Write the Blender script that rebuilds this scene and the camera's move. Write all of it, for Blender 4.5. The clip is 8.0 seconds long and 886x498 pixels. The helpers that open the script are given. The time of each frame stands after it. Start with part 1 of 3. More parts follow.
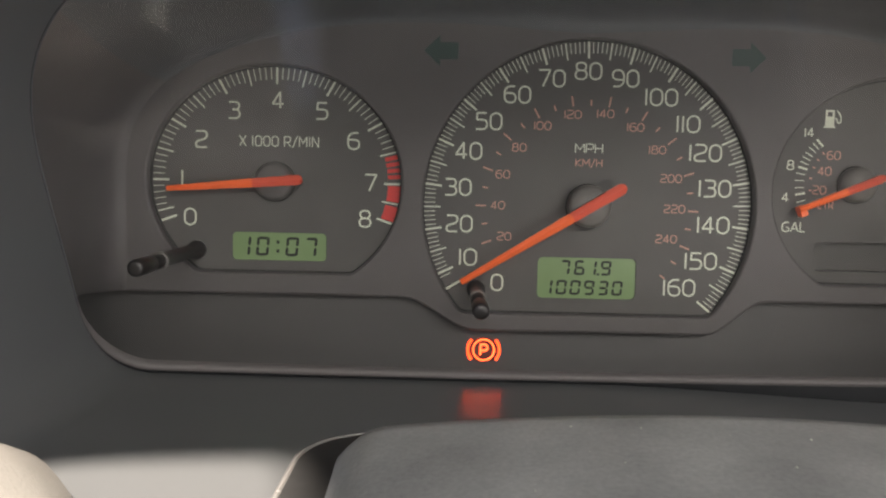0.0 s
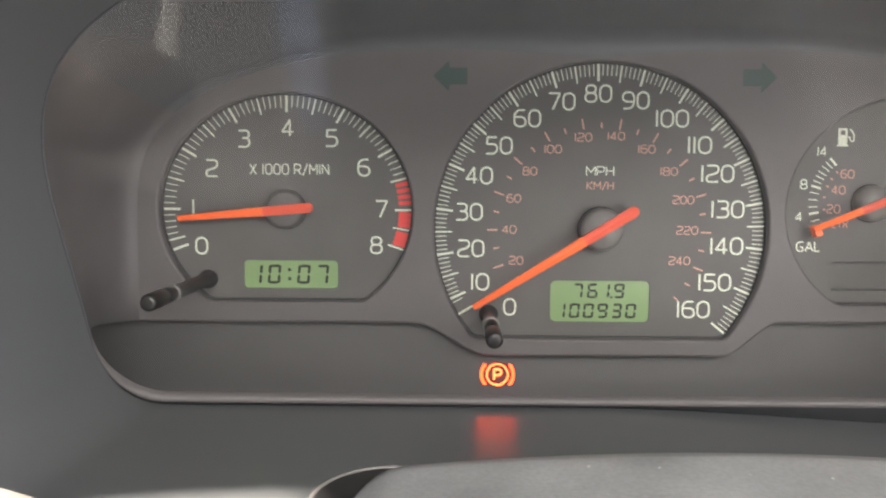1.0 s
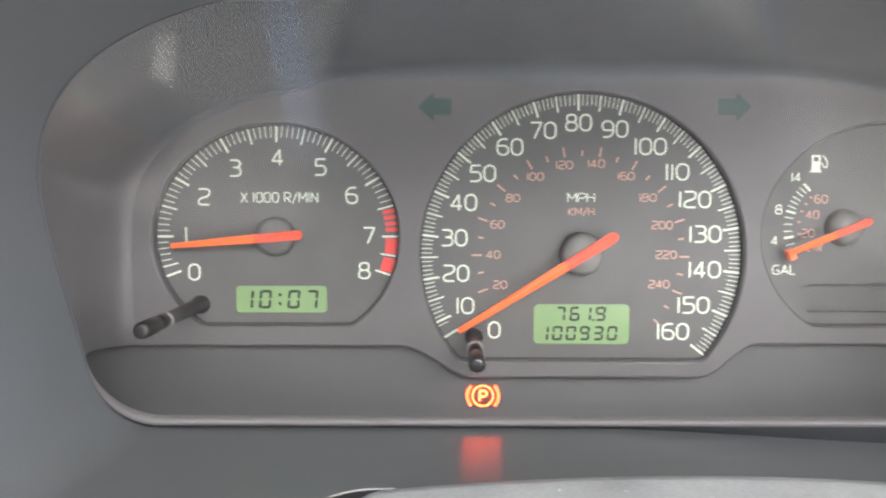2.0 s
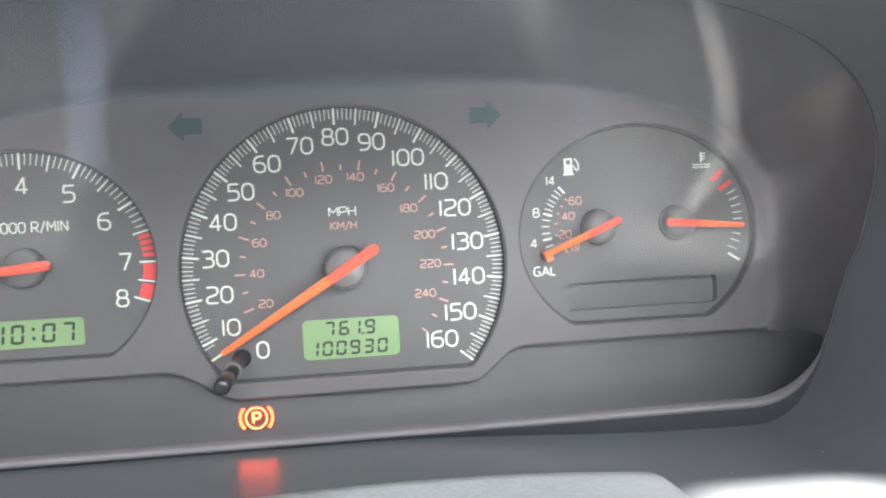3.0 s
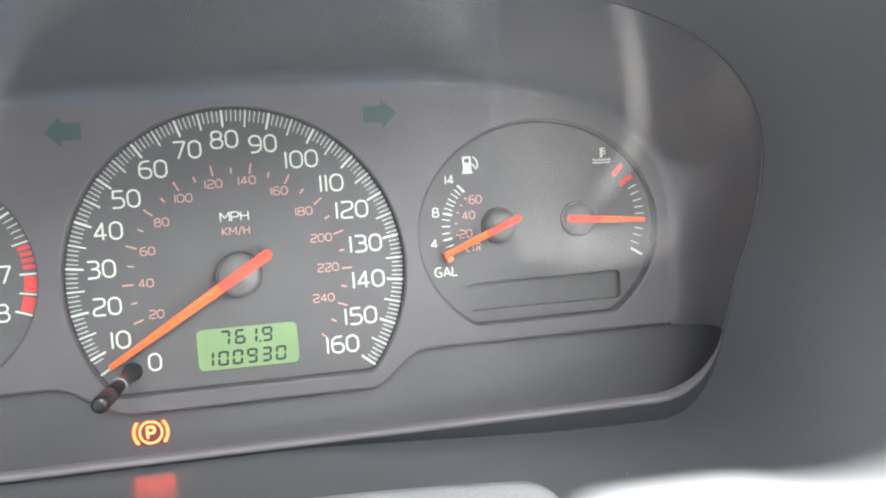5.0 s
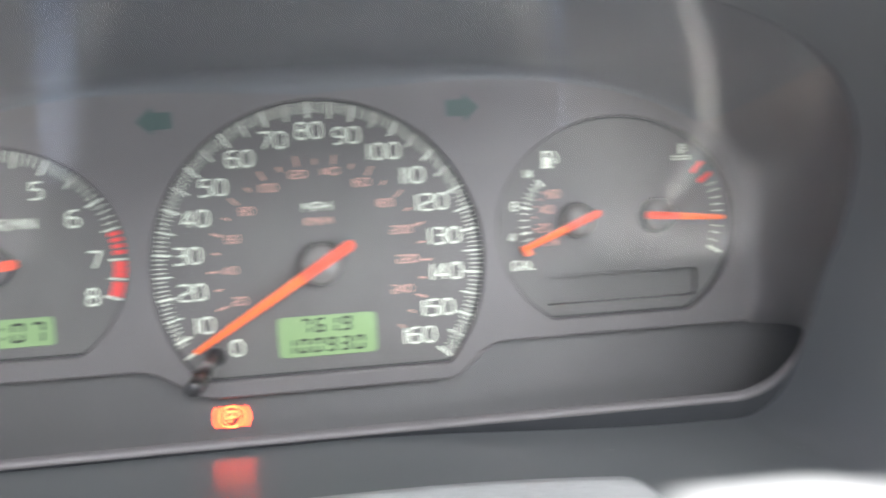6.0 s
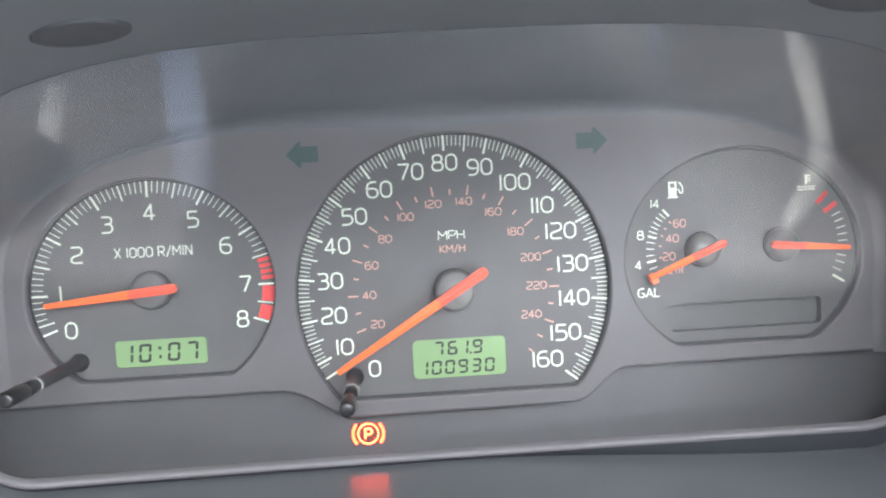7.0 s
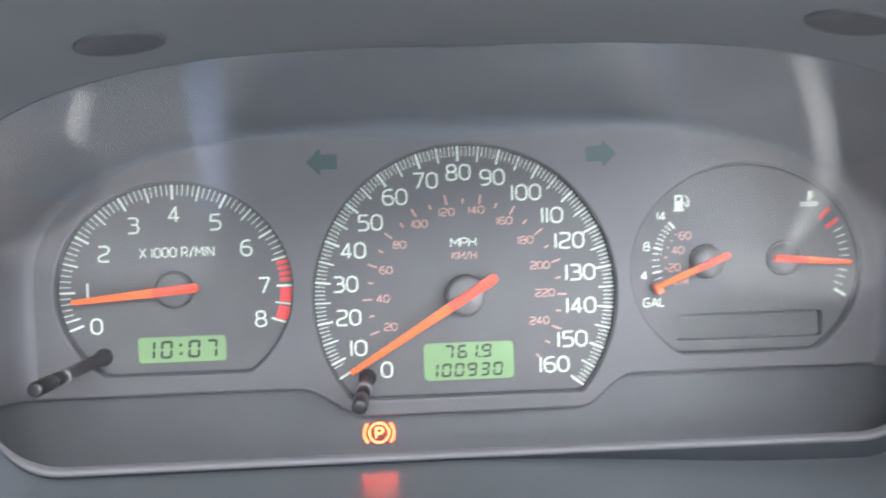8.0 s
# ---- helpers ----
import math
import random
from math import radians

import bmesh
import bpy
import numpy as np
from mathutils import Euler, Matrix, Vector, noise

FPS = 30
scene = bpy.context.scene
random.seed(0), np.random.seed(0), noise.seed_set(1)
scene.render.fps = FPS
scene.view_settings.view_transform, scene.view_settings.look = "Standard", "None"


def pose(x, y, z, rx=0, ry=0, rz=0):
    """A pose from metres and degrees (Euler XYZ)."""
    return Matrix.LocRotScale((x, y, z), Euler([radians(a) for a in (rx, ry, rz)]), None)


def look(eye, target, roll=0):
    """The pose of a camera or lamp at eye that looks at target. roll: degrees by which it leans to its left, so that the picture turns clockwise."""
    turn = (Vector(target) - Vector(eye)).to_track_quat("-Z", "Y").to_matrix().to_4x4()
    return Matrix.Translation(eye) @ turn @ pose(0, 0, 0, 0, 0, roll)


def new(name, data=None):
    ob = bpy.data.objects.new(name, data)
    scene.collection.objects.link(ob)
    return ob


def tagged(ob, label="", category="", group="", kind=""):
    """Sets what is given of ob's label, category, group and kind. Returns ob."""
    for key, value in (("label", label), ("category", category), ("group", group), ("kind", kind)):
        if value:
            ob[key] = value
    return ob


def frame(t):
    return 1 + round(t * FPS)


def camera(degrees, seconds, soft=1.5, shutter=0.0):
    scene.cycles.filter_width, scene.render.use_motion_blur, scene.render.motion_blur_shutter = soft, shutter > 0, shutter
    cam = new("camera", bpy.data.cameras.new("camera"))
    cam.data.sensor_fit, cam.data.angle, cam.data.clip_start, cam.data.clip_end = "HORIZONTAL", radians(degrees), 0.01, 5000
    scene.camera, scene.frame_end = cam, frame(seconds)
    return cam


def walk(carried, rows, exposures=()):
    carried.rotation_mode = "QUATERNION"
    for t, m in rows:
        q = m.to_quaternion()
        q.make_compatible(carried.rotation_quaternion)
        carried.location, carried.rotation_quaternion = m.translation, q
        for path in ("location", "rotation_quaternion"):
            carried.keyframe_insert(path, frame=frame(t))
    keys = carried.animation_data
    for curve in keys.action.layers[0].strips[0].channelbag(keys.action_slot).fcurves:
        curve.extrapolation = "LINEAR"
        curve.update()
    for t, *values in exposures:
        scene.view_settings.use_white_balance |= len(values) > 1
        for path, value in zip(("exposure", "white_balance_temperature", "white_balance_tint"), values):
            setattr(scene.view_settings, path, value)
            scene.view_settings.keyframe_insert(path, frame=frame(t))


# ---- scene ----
cam = camera(54.0, 8.0, soft=2.1, shutter=0.5)
PATH = [
    (0, (-0.04207, -0.26745, 0.00815), (-0.04345, 0.03142, -0.01783), 1.26),
    (0.5, (-0.03991, -0.26586, 0.01288), (-0.04602, 0.03295, -0.01302), 0.59),
    (1, (-0.04277, -0.26603, 0.01419), (-0.04755, 0.03296, -0.01003), 0.30),
    (1.2, (-0.04531, -0.27069, 0.01536), (-0.05371, 0.02842, -0.00613), 0.34),
    (2.3, (-0.02719, -0.27336, 0.01880), (-0.02593, 0.02602, -0.00048), -0.61),
    (2.5, (-0.01435, -0.27283, 0.01837), (0.00230, 0.02615, -0.00001), -1.57),
    (3, (0.00171, -0.27407, 0.01681), (0.03424, 0.02379, 0.00194), -2.98),
    (3.5, (0.00525, -0.27458, 0.01886), (0.03964, 0.02306, 0.00391), -3.62),
    (4, (0.00635, -0.27402, 0.01965), (0.04202, 0.02349, 0.00508), -3.90),
    (4.5, (0.01736, -0.27036, 0.01792), (0.06352, 0.02563, 0.00168), -4.39),
    (4.7, (0.01916, -0.27010, 0.01787), (0.06757, 0.02544, 0.00020), -4.41),
    (5.8, (0.01738, -0.27172, 0.02196), (0.06509, 0.02375, 0.00138), -3.92),
    (6, (0.00489, -0.27024, 0.02075), (0.04212, 0.02666, -0.00087), -3.34),
    (6.5, (-0.01907, -0.27060, 0.02276), (-0.00247, 0.02829, 0.00301), -3.14),
    (7, (-0.01586, -0.27933, 0.02870), (-0.00133, 0.01980, 0.01114), -3.15),
    (7.5, (-0.02278, -0.28046, 0.02667), (-0.02082, 0.01902, 0.00913), -2.59),
    (8, (-0.01596, -0.28946, 0.02750), (-0.00592, 0.01008, 0.01422), -1.99),
]
BASE = pose(0, 0, 0.85, -20, 0, 0)      # the cluster leans back by 20 degrees
EXPOSURES = [(0.0, 1.72, 7500, 15), (0.5, 2.36, 7400, 15), (1.0, 2.67, 7300, 15), (2.5, 3.46, 6600, 13), (3.5, 3.27, 6400, 13), (4.0, 3.25, 6400, 13),
             (4.5, 3.50, 6500, 13), (6.0, 3.38, 6500, 13), (6.5, 3.50, 6500, 13), (7.0, 3.48, 6250, 13), (8.0, 3.53, 6100, 13)]
walk(cam, [(t, BASE @ look(eye, target, roll)) for t, eye, target, roll in PATH], EXPOSURES)

# ---- daylight ----
world = bpy.data.worlds.new("sky")
scene.world = world
world.use_nodes = True
wn = world.node_tree
sky = wn.nodes.new("ShaderNodeTexSky")
sky.sky_type = "NISHITA"
sky.sun_disc = False
sky.sun_elevation, sky.sun_rotation = radians(74), radians(150)
wn.links.new(sky.outputs[0], wn.nodes["Background"].inputs[0])
wn.nodes["Background"].inputs[1].default_value = 0.05

sun_data = bpy.data.lights.new("sun", "SUN")
sun_data.energy, sun_data.angle, sun_data.color = 5.0, radians(6.0), (1.0, 0.965, 0.92)
sun = new("sun", sun_data)
sun.matrix_world = look((0, 0, 3), (0.08, 0.12, 2))


def window_light(name, place, target, w, h, power, color):
    data = bpy.data.lights.new(name, "AREA")
    data.shape, data.size, data.size_y, data.energy, data.color = "RECTANGLE", w, h, power, color
    lamp = new(name, data)
    lamp.matrix_world = look(place, target)
    return lamp


window_light("passenger_window_light", (0.98, -0.72, 1.16), (0.0, -0.05, 0.85), 0.55, 0.30, 0.8, (0.88, 0.95, 1.0))
window_light("driver_window_light", (-0.52, -0.60, 1.24), (0.12, -0.06, 0.80), 0.9, 0.34, 0.1, (0.9, 0.95, 1.0))
window_light("rear_window_light", (0.54, -2.05, 1.20), (0.1, 0.0, 0.90), 0.95, 0.36, 5.2, (0.92, 0.96, 1.0))
# Added fill lamp below the closed ceiling; no roof window is there.
window_light("overhead_fill_light", (0.14, -0.57, 1.38), (0.0, -0.06, 0.85), 0.6, 0.30, 2.6, (0.92, 0.96, 1.0))


# ---- materials ----
def material(name, color, rough=0.5, metal=0.0, grain=0.0, grain_size=0.4, bump=0.0, emit=0.0, emit_color=None, coat=0.0, second=None, blotch=12.0, specular=0.5):
    """A plastic or paint: colour with blotches and fine grain, relief in millimetres of grain size."""
    m = bpy.data.materials.new(name)
    m.use_nodes = True
    nt = m.node_tree
    b = nt.nodes["Principled BSDF"]
    b.inputs["Roughness"].default_value = rough
    b.inputs["Metallic"].default_value = metal
    b.inputs["Coat Weight"].default_value = coat
    b.inputs["Specular IOR Level"].default_value = specular
    if emit:
        b.inputs["Emission Color"].default_value = (*(emit_color or color), 1)
        b.inputs["Emission Strength"].default_value = emit
    tc = nt.nodes.new("ShaderNodeTexCoord")
    col = nt.nodes.new("ShaderNodeRGB")
    col.outputs[0].default_value = (*color, 1)
    out = col.outputs[0]
    if grain or second:
        big = nt.nodes.new("ShaderNodeTexNoise")
        big.inputs["Scale"].default_value = 1000.0 / blotch
        big.inputs["Detail"].default_value = 6.0
        nt.links.new(tc.outputs["Object"], big.inputs["Vector"])
        mix = nt.nodes.new("ShaderNodeMixRGB")
        mix.inputs[1].default_value = (*color, 1)
        mix.inputs[2].default_value = (*(second or [c * (1 - grain) for c in color]), 1)
        ramp = nt.nodes.new("ShaderNodeValToRGB")
        ramp.color_ramp.elements[0].position, ramp.color_ramp.elements[1].position = 0.35, 0.7
        nt.links.new(big.outputs["Fac"], ramp.inputs[0])
        nt.links.new(ramp.outputs[0], mix.inputs[0])
        fine = nt.nodes.new("ShaderNodeTexNoise")
        fine.inputs["Scale"].default_value = 1000.0 / grain_size
        fine.inputs["Detail"].default_value = 3.0
        nt.links.new(tc.outputs["Object"], fine.inputs["Vector"])
        over = nt.nodes.new("ShaderNodeMixRGB")
        over.blend_type = "OVERLAY"
        over.inputs[0].default_value = grain
        nt.links.new(mix.outputs[0], over.inputs[1])
        nt.links.new(fine.outputs["Fac"], over.inputs[2])
        out = over.outputs[0]
        if bump:
            bp = nt.nodes.new("ShaderNodeBump")
            bp.inputs["Strength"].default_value = bump
            bp.inputs["Distance"].default_value = grain_size * 0.0005
            nt.links.new(fine.outputs["Fac"], bp.inputs["Height"])
            nt.links.new(bp.outputs[0], b.inputs["Normal"])
        rr = nt.nodes.new("ShaderNodeMapRange")
        rr.inputs[3].default_value, rr.inputs[4].default_value = max(0.02, rough - 0.08), min(1.0, rough + 0.08)
        nt.links.new(big.outputs["Fac"], rr.inputs[0])
        nt.links.new(rr.outputs[0], b.inputs["Roughness"])
    nt.links.new(out, b.inputs["Base Color"])
    return m


def clear_plastic(name, tint, gloss=0.02, haze=0.021):
    """Thin clear plastic: mostly see-through, glossy by Fresnel, with a film of dust that also adds a veiling haze."""
    m = bpy.data.materials.new(name)
    m.use_nodes = True
    nt = m.node_tree
    nt.nodes.remove(nt.nodes["Principled BSDF"])
    fr = nt.nodes.new("ShaderNodeFresnel")
    fr.inputs[0].default_value = 1.49
    tr = nt.nodes.new("ShaderNodeBsdfTransparent")
    tr.inputs[0].default_value = (*tint, 1)
    gl = nt.nodes.new("ShaderNodeBsdfGlossy")
    gl.inputs["Roughness"].default_value = gloss
    mx = nt.nodes.new("ShaderNodeMixShader")
    coat = nt.nodes.new("ShaderNodeMath")
    coat.operation = "MULTIPLY"
    coat.inputs[1].default_value = 0.58
    nt.links.new(fr.outputs[0], coat.inputs[0])
    nt.links.new(coat.outputs[0], mx.inputs[0])
    nt.links.new(tr.outputs[0], mx.inputs[1])
    nt.links.new(gl.outputs[0], mx.inputs[2])
    # Pale diffuse film: lens dust, raised to lift the blacks like veiling glare.
    dust = nt.nodes.new("ShaderNodeBsdfDiffuse")
    dust.inputs[0].default_value = (0.8, 0.8, 0.8, 1)
    tc = nt.nodes.new("ShaderNodeTexCoord")
    film = nt.nodes.new("ShaderNodeTexNoise")
    film.inputs["Scale"].default_value = 22.0
    film.inputs["Detail"].default_value = 8.0
    nt.links.new(tc.outputs["Object"], film.inputs["Vector"])
    rr = nt.nodes.new("ShaderNodeMapRange")
    rr.inputs[1].default_value, rr.inputs[2].default_value = 0.3, 0.7
    rr.inputs[3].default_value, rr.inputs[4].default_value = haze * 0.8, haze * 1.2
    nt.links.new(film.outputs["Fac"], rr.inputs[0])
    both = nt.nodes.new("ShaderNodeMixShader")
    nt.links.new(rr.outputs[0], both.inputs[0])
    nt.links.new(mx.outputs[0], both.inputs[1])
    nt.links.new(dust.outputs[0], both.inputs[2])
    nt.links.new(both.outputs[0], nt.nodes["Material Output"].inputs[0])
    return m


BEZEL = material("bezel_plastic", (0.108, 0.100, 0.100), 0.55, grain=0.07, grain_size=0.35, bump=0.0, blotch=25)
DIAL = material("dial_print", (0.105, 0.102, 0.097), 0.6, grain=0.12, grain_size=0.25, bump=0.1, blotch=18)
PANEL = material("smoked_panel", (0.035, 0.034, 0.034), 0.48, grain=0.12, grain_size=0.3, bump=0.02, blotch=30, specular=1.0)
HOOD = material("hood_plastic", (0.094, 0.101, 0.108), 0.52, grain=0.08, grain_size=0.5, bump=0.01, blotch=40, specular=0.4)
LINING = material("lining_plastic", (0.106, 0.112, 0.116), 0.52, grain=0.04, grain_size=0.5, blotch=40, specular=0.45)
STREAK = material("streak_pale", (0.66, 0.65, 0.63), 0.30, grain=0.1, grain_size=0.5, blotch=20)
SHROUD = material("shroud_plastic", (0.36, 0.366, 0.352), 0.38, grain=0.3, grain_size=0.9, bump=0.2, blotch=20, specular=1.0)
WHITE = material("white_ink", (0.74, 0.78, 0.65), 0.6, grain=0.1, grain_size=0.4, blotch=6)
PINK = material("red_ink", (0.60, 0.30, 0.25), 0.6, grain=0.1, grain_size=0.4, blotch=6)
RED = material("red_zone_ink", (0.86, 0.07, 0.06), 0.6, grain=0.1, grain_size=0.4, blotch=6)
NEEDLE = material("needle_orange", (0.95, 0.155, 0.035), 0.45, grain=0.06, grain_size=1.0, blotch=10, emit=0.028, emit_color=(1.0, 0.13, 0.05))
NEEDLE_TAIL = material("needle_tail_red", (0.82, 0.10, 0.05), 0.45, grain=0.06, grain_size=1.0, blotch=10)
CAP = material("hub_cap_plastic", (0.150, 0.143, 0.132), 0.33, grain=0.12, grain_size=0.3, bump=0.1, blotch=8)
FLAT_CAP = material("flat_cap_plastic", (0.105, 0.100, 0.096), 0.45, grain=0.12, grain_size=0.3, bump=0.1, blotch=8)
BLACK = material("black_plastic", (0.018, 0.017, 0.017), 0.3, grain=0.2, grain_size=0.5, bump=0.1, blotch=6)
RECESS_SHADE = material("recess_shade", (0.056, 0.057, 0.060), 0.7, grain=0.2)
SHADE = material("painted_shade", (0.030, 0.030, 0.030), 0.7, grain=0.2)
LCD = material("green_lcd", (0.20, 0.31, 0.14), 0.35, grain=0.10, grain_size=0.5, blotch=14, emit=0.009, emit_color=(0.38, 0.72, 0.25))
SEGMENT = material("lcd_segment", (0.015, 0.022, 0.012), 0.5)
GREEN = material("unlit_green", (0.030, 0.064, 0.056), 0.5, grain=0.1, blotch=8)
LIT = material("lit_orange", (0.9, 0.25, 0.08), 0.5, emit=1.9, emit_color=(1.0, 0.03, 0.0032))
LIT_CORE = material("lit_yellow", (0.9, 0.6, 0.2), 0.5, emit=1.9, emit_color=(1.0, 0.052, 0.0085))
GLOW = material("telltale_window", (0.06, 0.02, 0.018), 0.5, emit=0.008, emit_color=(1.0, 0.03, 0.012))
LIP_SHADE = material("lip_shade", (0.018, 0.020, 0.023), 0.6, grain=0.15, grain_size=0.6, bump=0.2)
GLINT = material("worn_edge_glint", (0.24, 0.235, 0.225), 0.25, grain=0.1)
STALK = material("stalk_plastic", (0.20, 0.192, 0.176), 0.5, grain=0.2, grain_size=0.5, bump=0.4)
SKY_BLUE = material("sky_reflection_blue", (0.15, 0.22, 0.36), 0.4, grain=0.15, grain_size=0.5, bump=0.2)
DASH = material("dash_plastic", (0.09, 0.09, 0.092), 0.6, grain=0.25, grain_size=0.8, bump=0.5)
CLOTH = material("cabin_cloth", (0.20, 0.19, 0.18), 0.9, grain=0.3, grain_size=1.5, bump=0.5, blotch=60)
SEAT = material("seat_cloth", (0.03, 0.03, 0.034), 0.95, grain=0.3, grain_size=1.5, bump=0.5, blotch=60)
LENS = clear_plastic("clear_lens", (0.96, 0.96, 0.96), 0.03)


def polished_ledge(mat):
    """Satin on the ledge below the lens, growing matt towards the driver and up the sides."""
    nt = mat.node_tree
    tc = nt.nodes.new("ShaderNodeTexCoord")
    axes = nt.nodes.new("ShaderNodeSeparateXYZ")
    nt.links.new(tc.outputs["Object"], axes.inputs[0])
    most = nt.nodes.new("ShaderNodeMath")
    most.operation = "MAXIMUM"
    for k, (axis, a, b) in enumerate((("Y", -0.072, -0.104), ("Z", -0.050, -0.036))):
        rr = nt.nodes.new("ShaderNodeMapRange")
        rr.interpolation_type = "SMOOTHSTEP"
        rr.inputs[1].default_value, rr.inputs[2].default_value = a, b
        rr.inputs[3].default_value, rr.inputs[4].default_value = 0.30, 0.52
        nt.links.new(axes.outputs[axis], rr.inputs[0])
        nt.links.new(rr.outputs[0], most.inputs[k])
    nt.links.new(most.outputs[0], nt.nodes["Principled BSDF"].inputs["Roughness"])


polished_ledge(LINING)


# ---- builders; all measures in millimetres on the dial face: x right, y away from the driver, z up ----
def mesh_of(name, verts, faces, mat, smooth=False):
    me = bpy.data.meshes.new(name)
    me.from_pydata([(x * 0.001, y * 0.001, z * 0.001) for x, y, z in verts], [], faces)
    bm = bmesh.new()
    bm.from_mesh(me)
    bmesh.ops.recalc_face_normals(bm, faces=bm.faces)
    bm.to_mesh(me)
    bm.free()
    me.materials.append(mat)
    if smooth:
        me.polygons.foreach_set("use_smooth", [True] * len(me.polygons))
    return me


def thing(name, label, category, kind="", group="", at=None):
    ob = new(name)
    ob.empty_display_size = 0.01
    ob.matrix_world = BASE @ (at or Matrix.Identity(4))
    return tagged(ob, label, category, group, kind)


def part(name, me, parent, label="", m=None):
    ob = new(name, me)
    ob.parent = parent
    if m is not None:
        ob.matrix_local = m
    if label:
        ob["label"] = label
    return ob


def whole(name, me, label, category, kind="", group=""):
    ob = new(name, me)
    ob.matrix_world = BASE
    return tagged(ob, label, category, group, kind)


def at_face(x, z, y=0.0, turn=0.0):
    """A place on the face, in millimetres, turned by degrees as the driver sees it."""
    return Matrix.Translation((x * 0.001, y * 0.001, z * 0.001)) @ Matrix.Rotation(radians(-turn), 4, "Y")


def slab(name, outline, y0, y1, mat, bevel=0.0, smooth=False):
    """A plate of that outline (x, z), from y0 (front) to y1, with a chamfered front edge."""
    n = len(outline)
    cx, cz = sum(p[0] for p in outline) / n, sum(p[1] for p in outline) / n
    verts = [(x, y1, z) for x, z in outline] + [(x, y0 + bevel, z) for x, z in outline]
    if bevel:
        for x, z in outline:
            d = math.hypot(x - cx, z - cz) or 1
            k = max(0.0, 1 - bevel / d)
            verts.append((cx + (x - cx) * k, y0, cz + (z - cz) * k))
    loops = len(verts) // n
    faces = [[i for i in range(n)][::-1], [(loops - 1) * n + i for i in range(n)]]
    for k in range(loops - 1):
        for i in range(n):
            j = (i + 1) % n
            faces.append([k * n + i, k * n + j, (k + 1) * n + j, (k + 1) * n + i])
    return mesh_of(name, verts, faces, mat, smooth)


def box(name, x0, x1, y0, y1, z0, z1, mat, bevel=0.0):
    return slab(name, [(x0, z0), (x1, z0), (x1, z1), (x0, z1)], y0, y1, mat, bevel)


def strip(name, path, width, y0, y1, mat, closed=False):
    """A band of that width along a path of (x, z), as a flat raised line."""
    n = len(path)
    left, right = [], []
    for i, (x, z) in enumerate(path):
        a = path[(i - 1) % n] if closed or i else path[i]
        b = path[(i + 1) % n] if closed or i < n - 1 else path[i]
        dx, dz = b[0] - a[0], b[1] - a[1]
        d = math.hypot(dx, dz) or 1
        nx, nz = -dz / d * width / 2, dx / d * width / 2
        left.append((x + nx, z + nz))
        right.append((x - nx, z - nz))
    verts = [(x, y, z) for y in (y0, y1) for side in (left, right) for x, z in side]
    faces = []
    for i in range(n if closed else n - 1):
        j = (i + 1) % n
        faces += [[i, j, n + j, n + i], [2 * n + i, 3 * n + i, 3 * n + j, 2 * n + j], [i, 2 * n + i, 2 * n + j, j], [n + i, n + j, 3 * n + j, 3 * n + i]]
    if not closed:
        faces += [[0, n, 3 * n, 2 * n], [n - 1, 3 * n - 1, 4 * n - 1, 2 * n - 1]]
    return mesh_of(name, verts, faces, mat)


def arc(cx, cz, rx, rz, a0, a1, n=24):
    return [(cx + rx * math.cos(radians(a0 + (a1 - a0) * i / n)), cz + rz * math.sin(radians(a0 + (a1 - a0) * i / n))) for i in range(n + 1)]


def lathe(name, profile, mat, n=40):
    """Turned about the y axis: profile of (radius, y) from the back to the front."""
    verts = [(r * math.cos(2 * math.pi * i / n), y, r * math.sin(2 * math.pi * i / n)) for r, y in profile for i in range(n)]
    faces = [[k * n + i, k * n + (i + 1) % n, (k + 1) * n + (i + 1) % n, (k + 1) * n + i] for k in range(len(profile) - 1) for i in range(n)]
    faces.append(list(range((len(profile) - 1) * n, len(profile) * n)))
    faces.append(list(range(n)))
    return mesh_of(name, verts, faces, mat, True)


def dial_outline(cx, cz, rx, rz, flat, soft=1.6, n=120):
    """An oval cut off flat at the bottom, with softened corners."""
    t = math.degrees(math.asin((flat - cz) / rz))
    pts = arc(cx, cz, rx, rz, t + soft * 1.2, 180 - t - soft * 1.2, n)
    half = rx * math.cos(radians(t)) - soft * 0.9
    a, b = pts[-1], (cx - half, flat)
    corner = (cx - rx * math.cos(radians(t)), flat)
    for k in range(1, 7):
        u = k / 7
        pts.append(tuple((1 - u) ** 2 * a[i] + 2 * u * (1 - u) * corner[i] + u * u * b[i] for i in (0, 1)))
    pts.append(b)
    pts.append((cx + half, flat))
    a, b = (cx + half, flat), pts[0]
    corner = (cx + rx * math.cos(radians(t)), flat)
    for k in range(1, 7):
        u = k / 7
        pts.append(tuple((1 - u) ** 2 * a[i] + 2 * u * (1 - u) * corner[i] + u * u * b[i] for i in (0, 1)))
    return pts


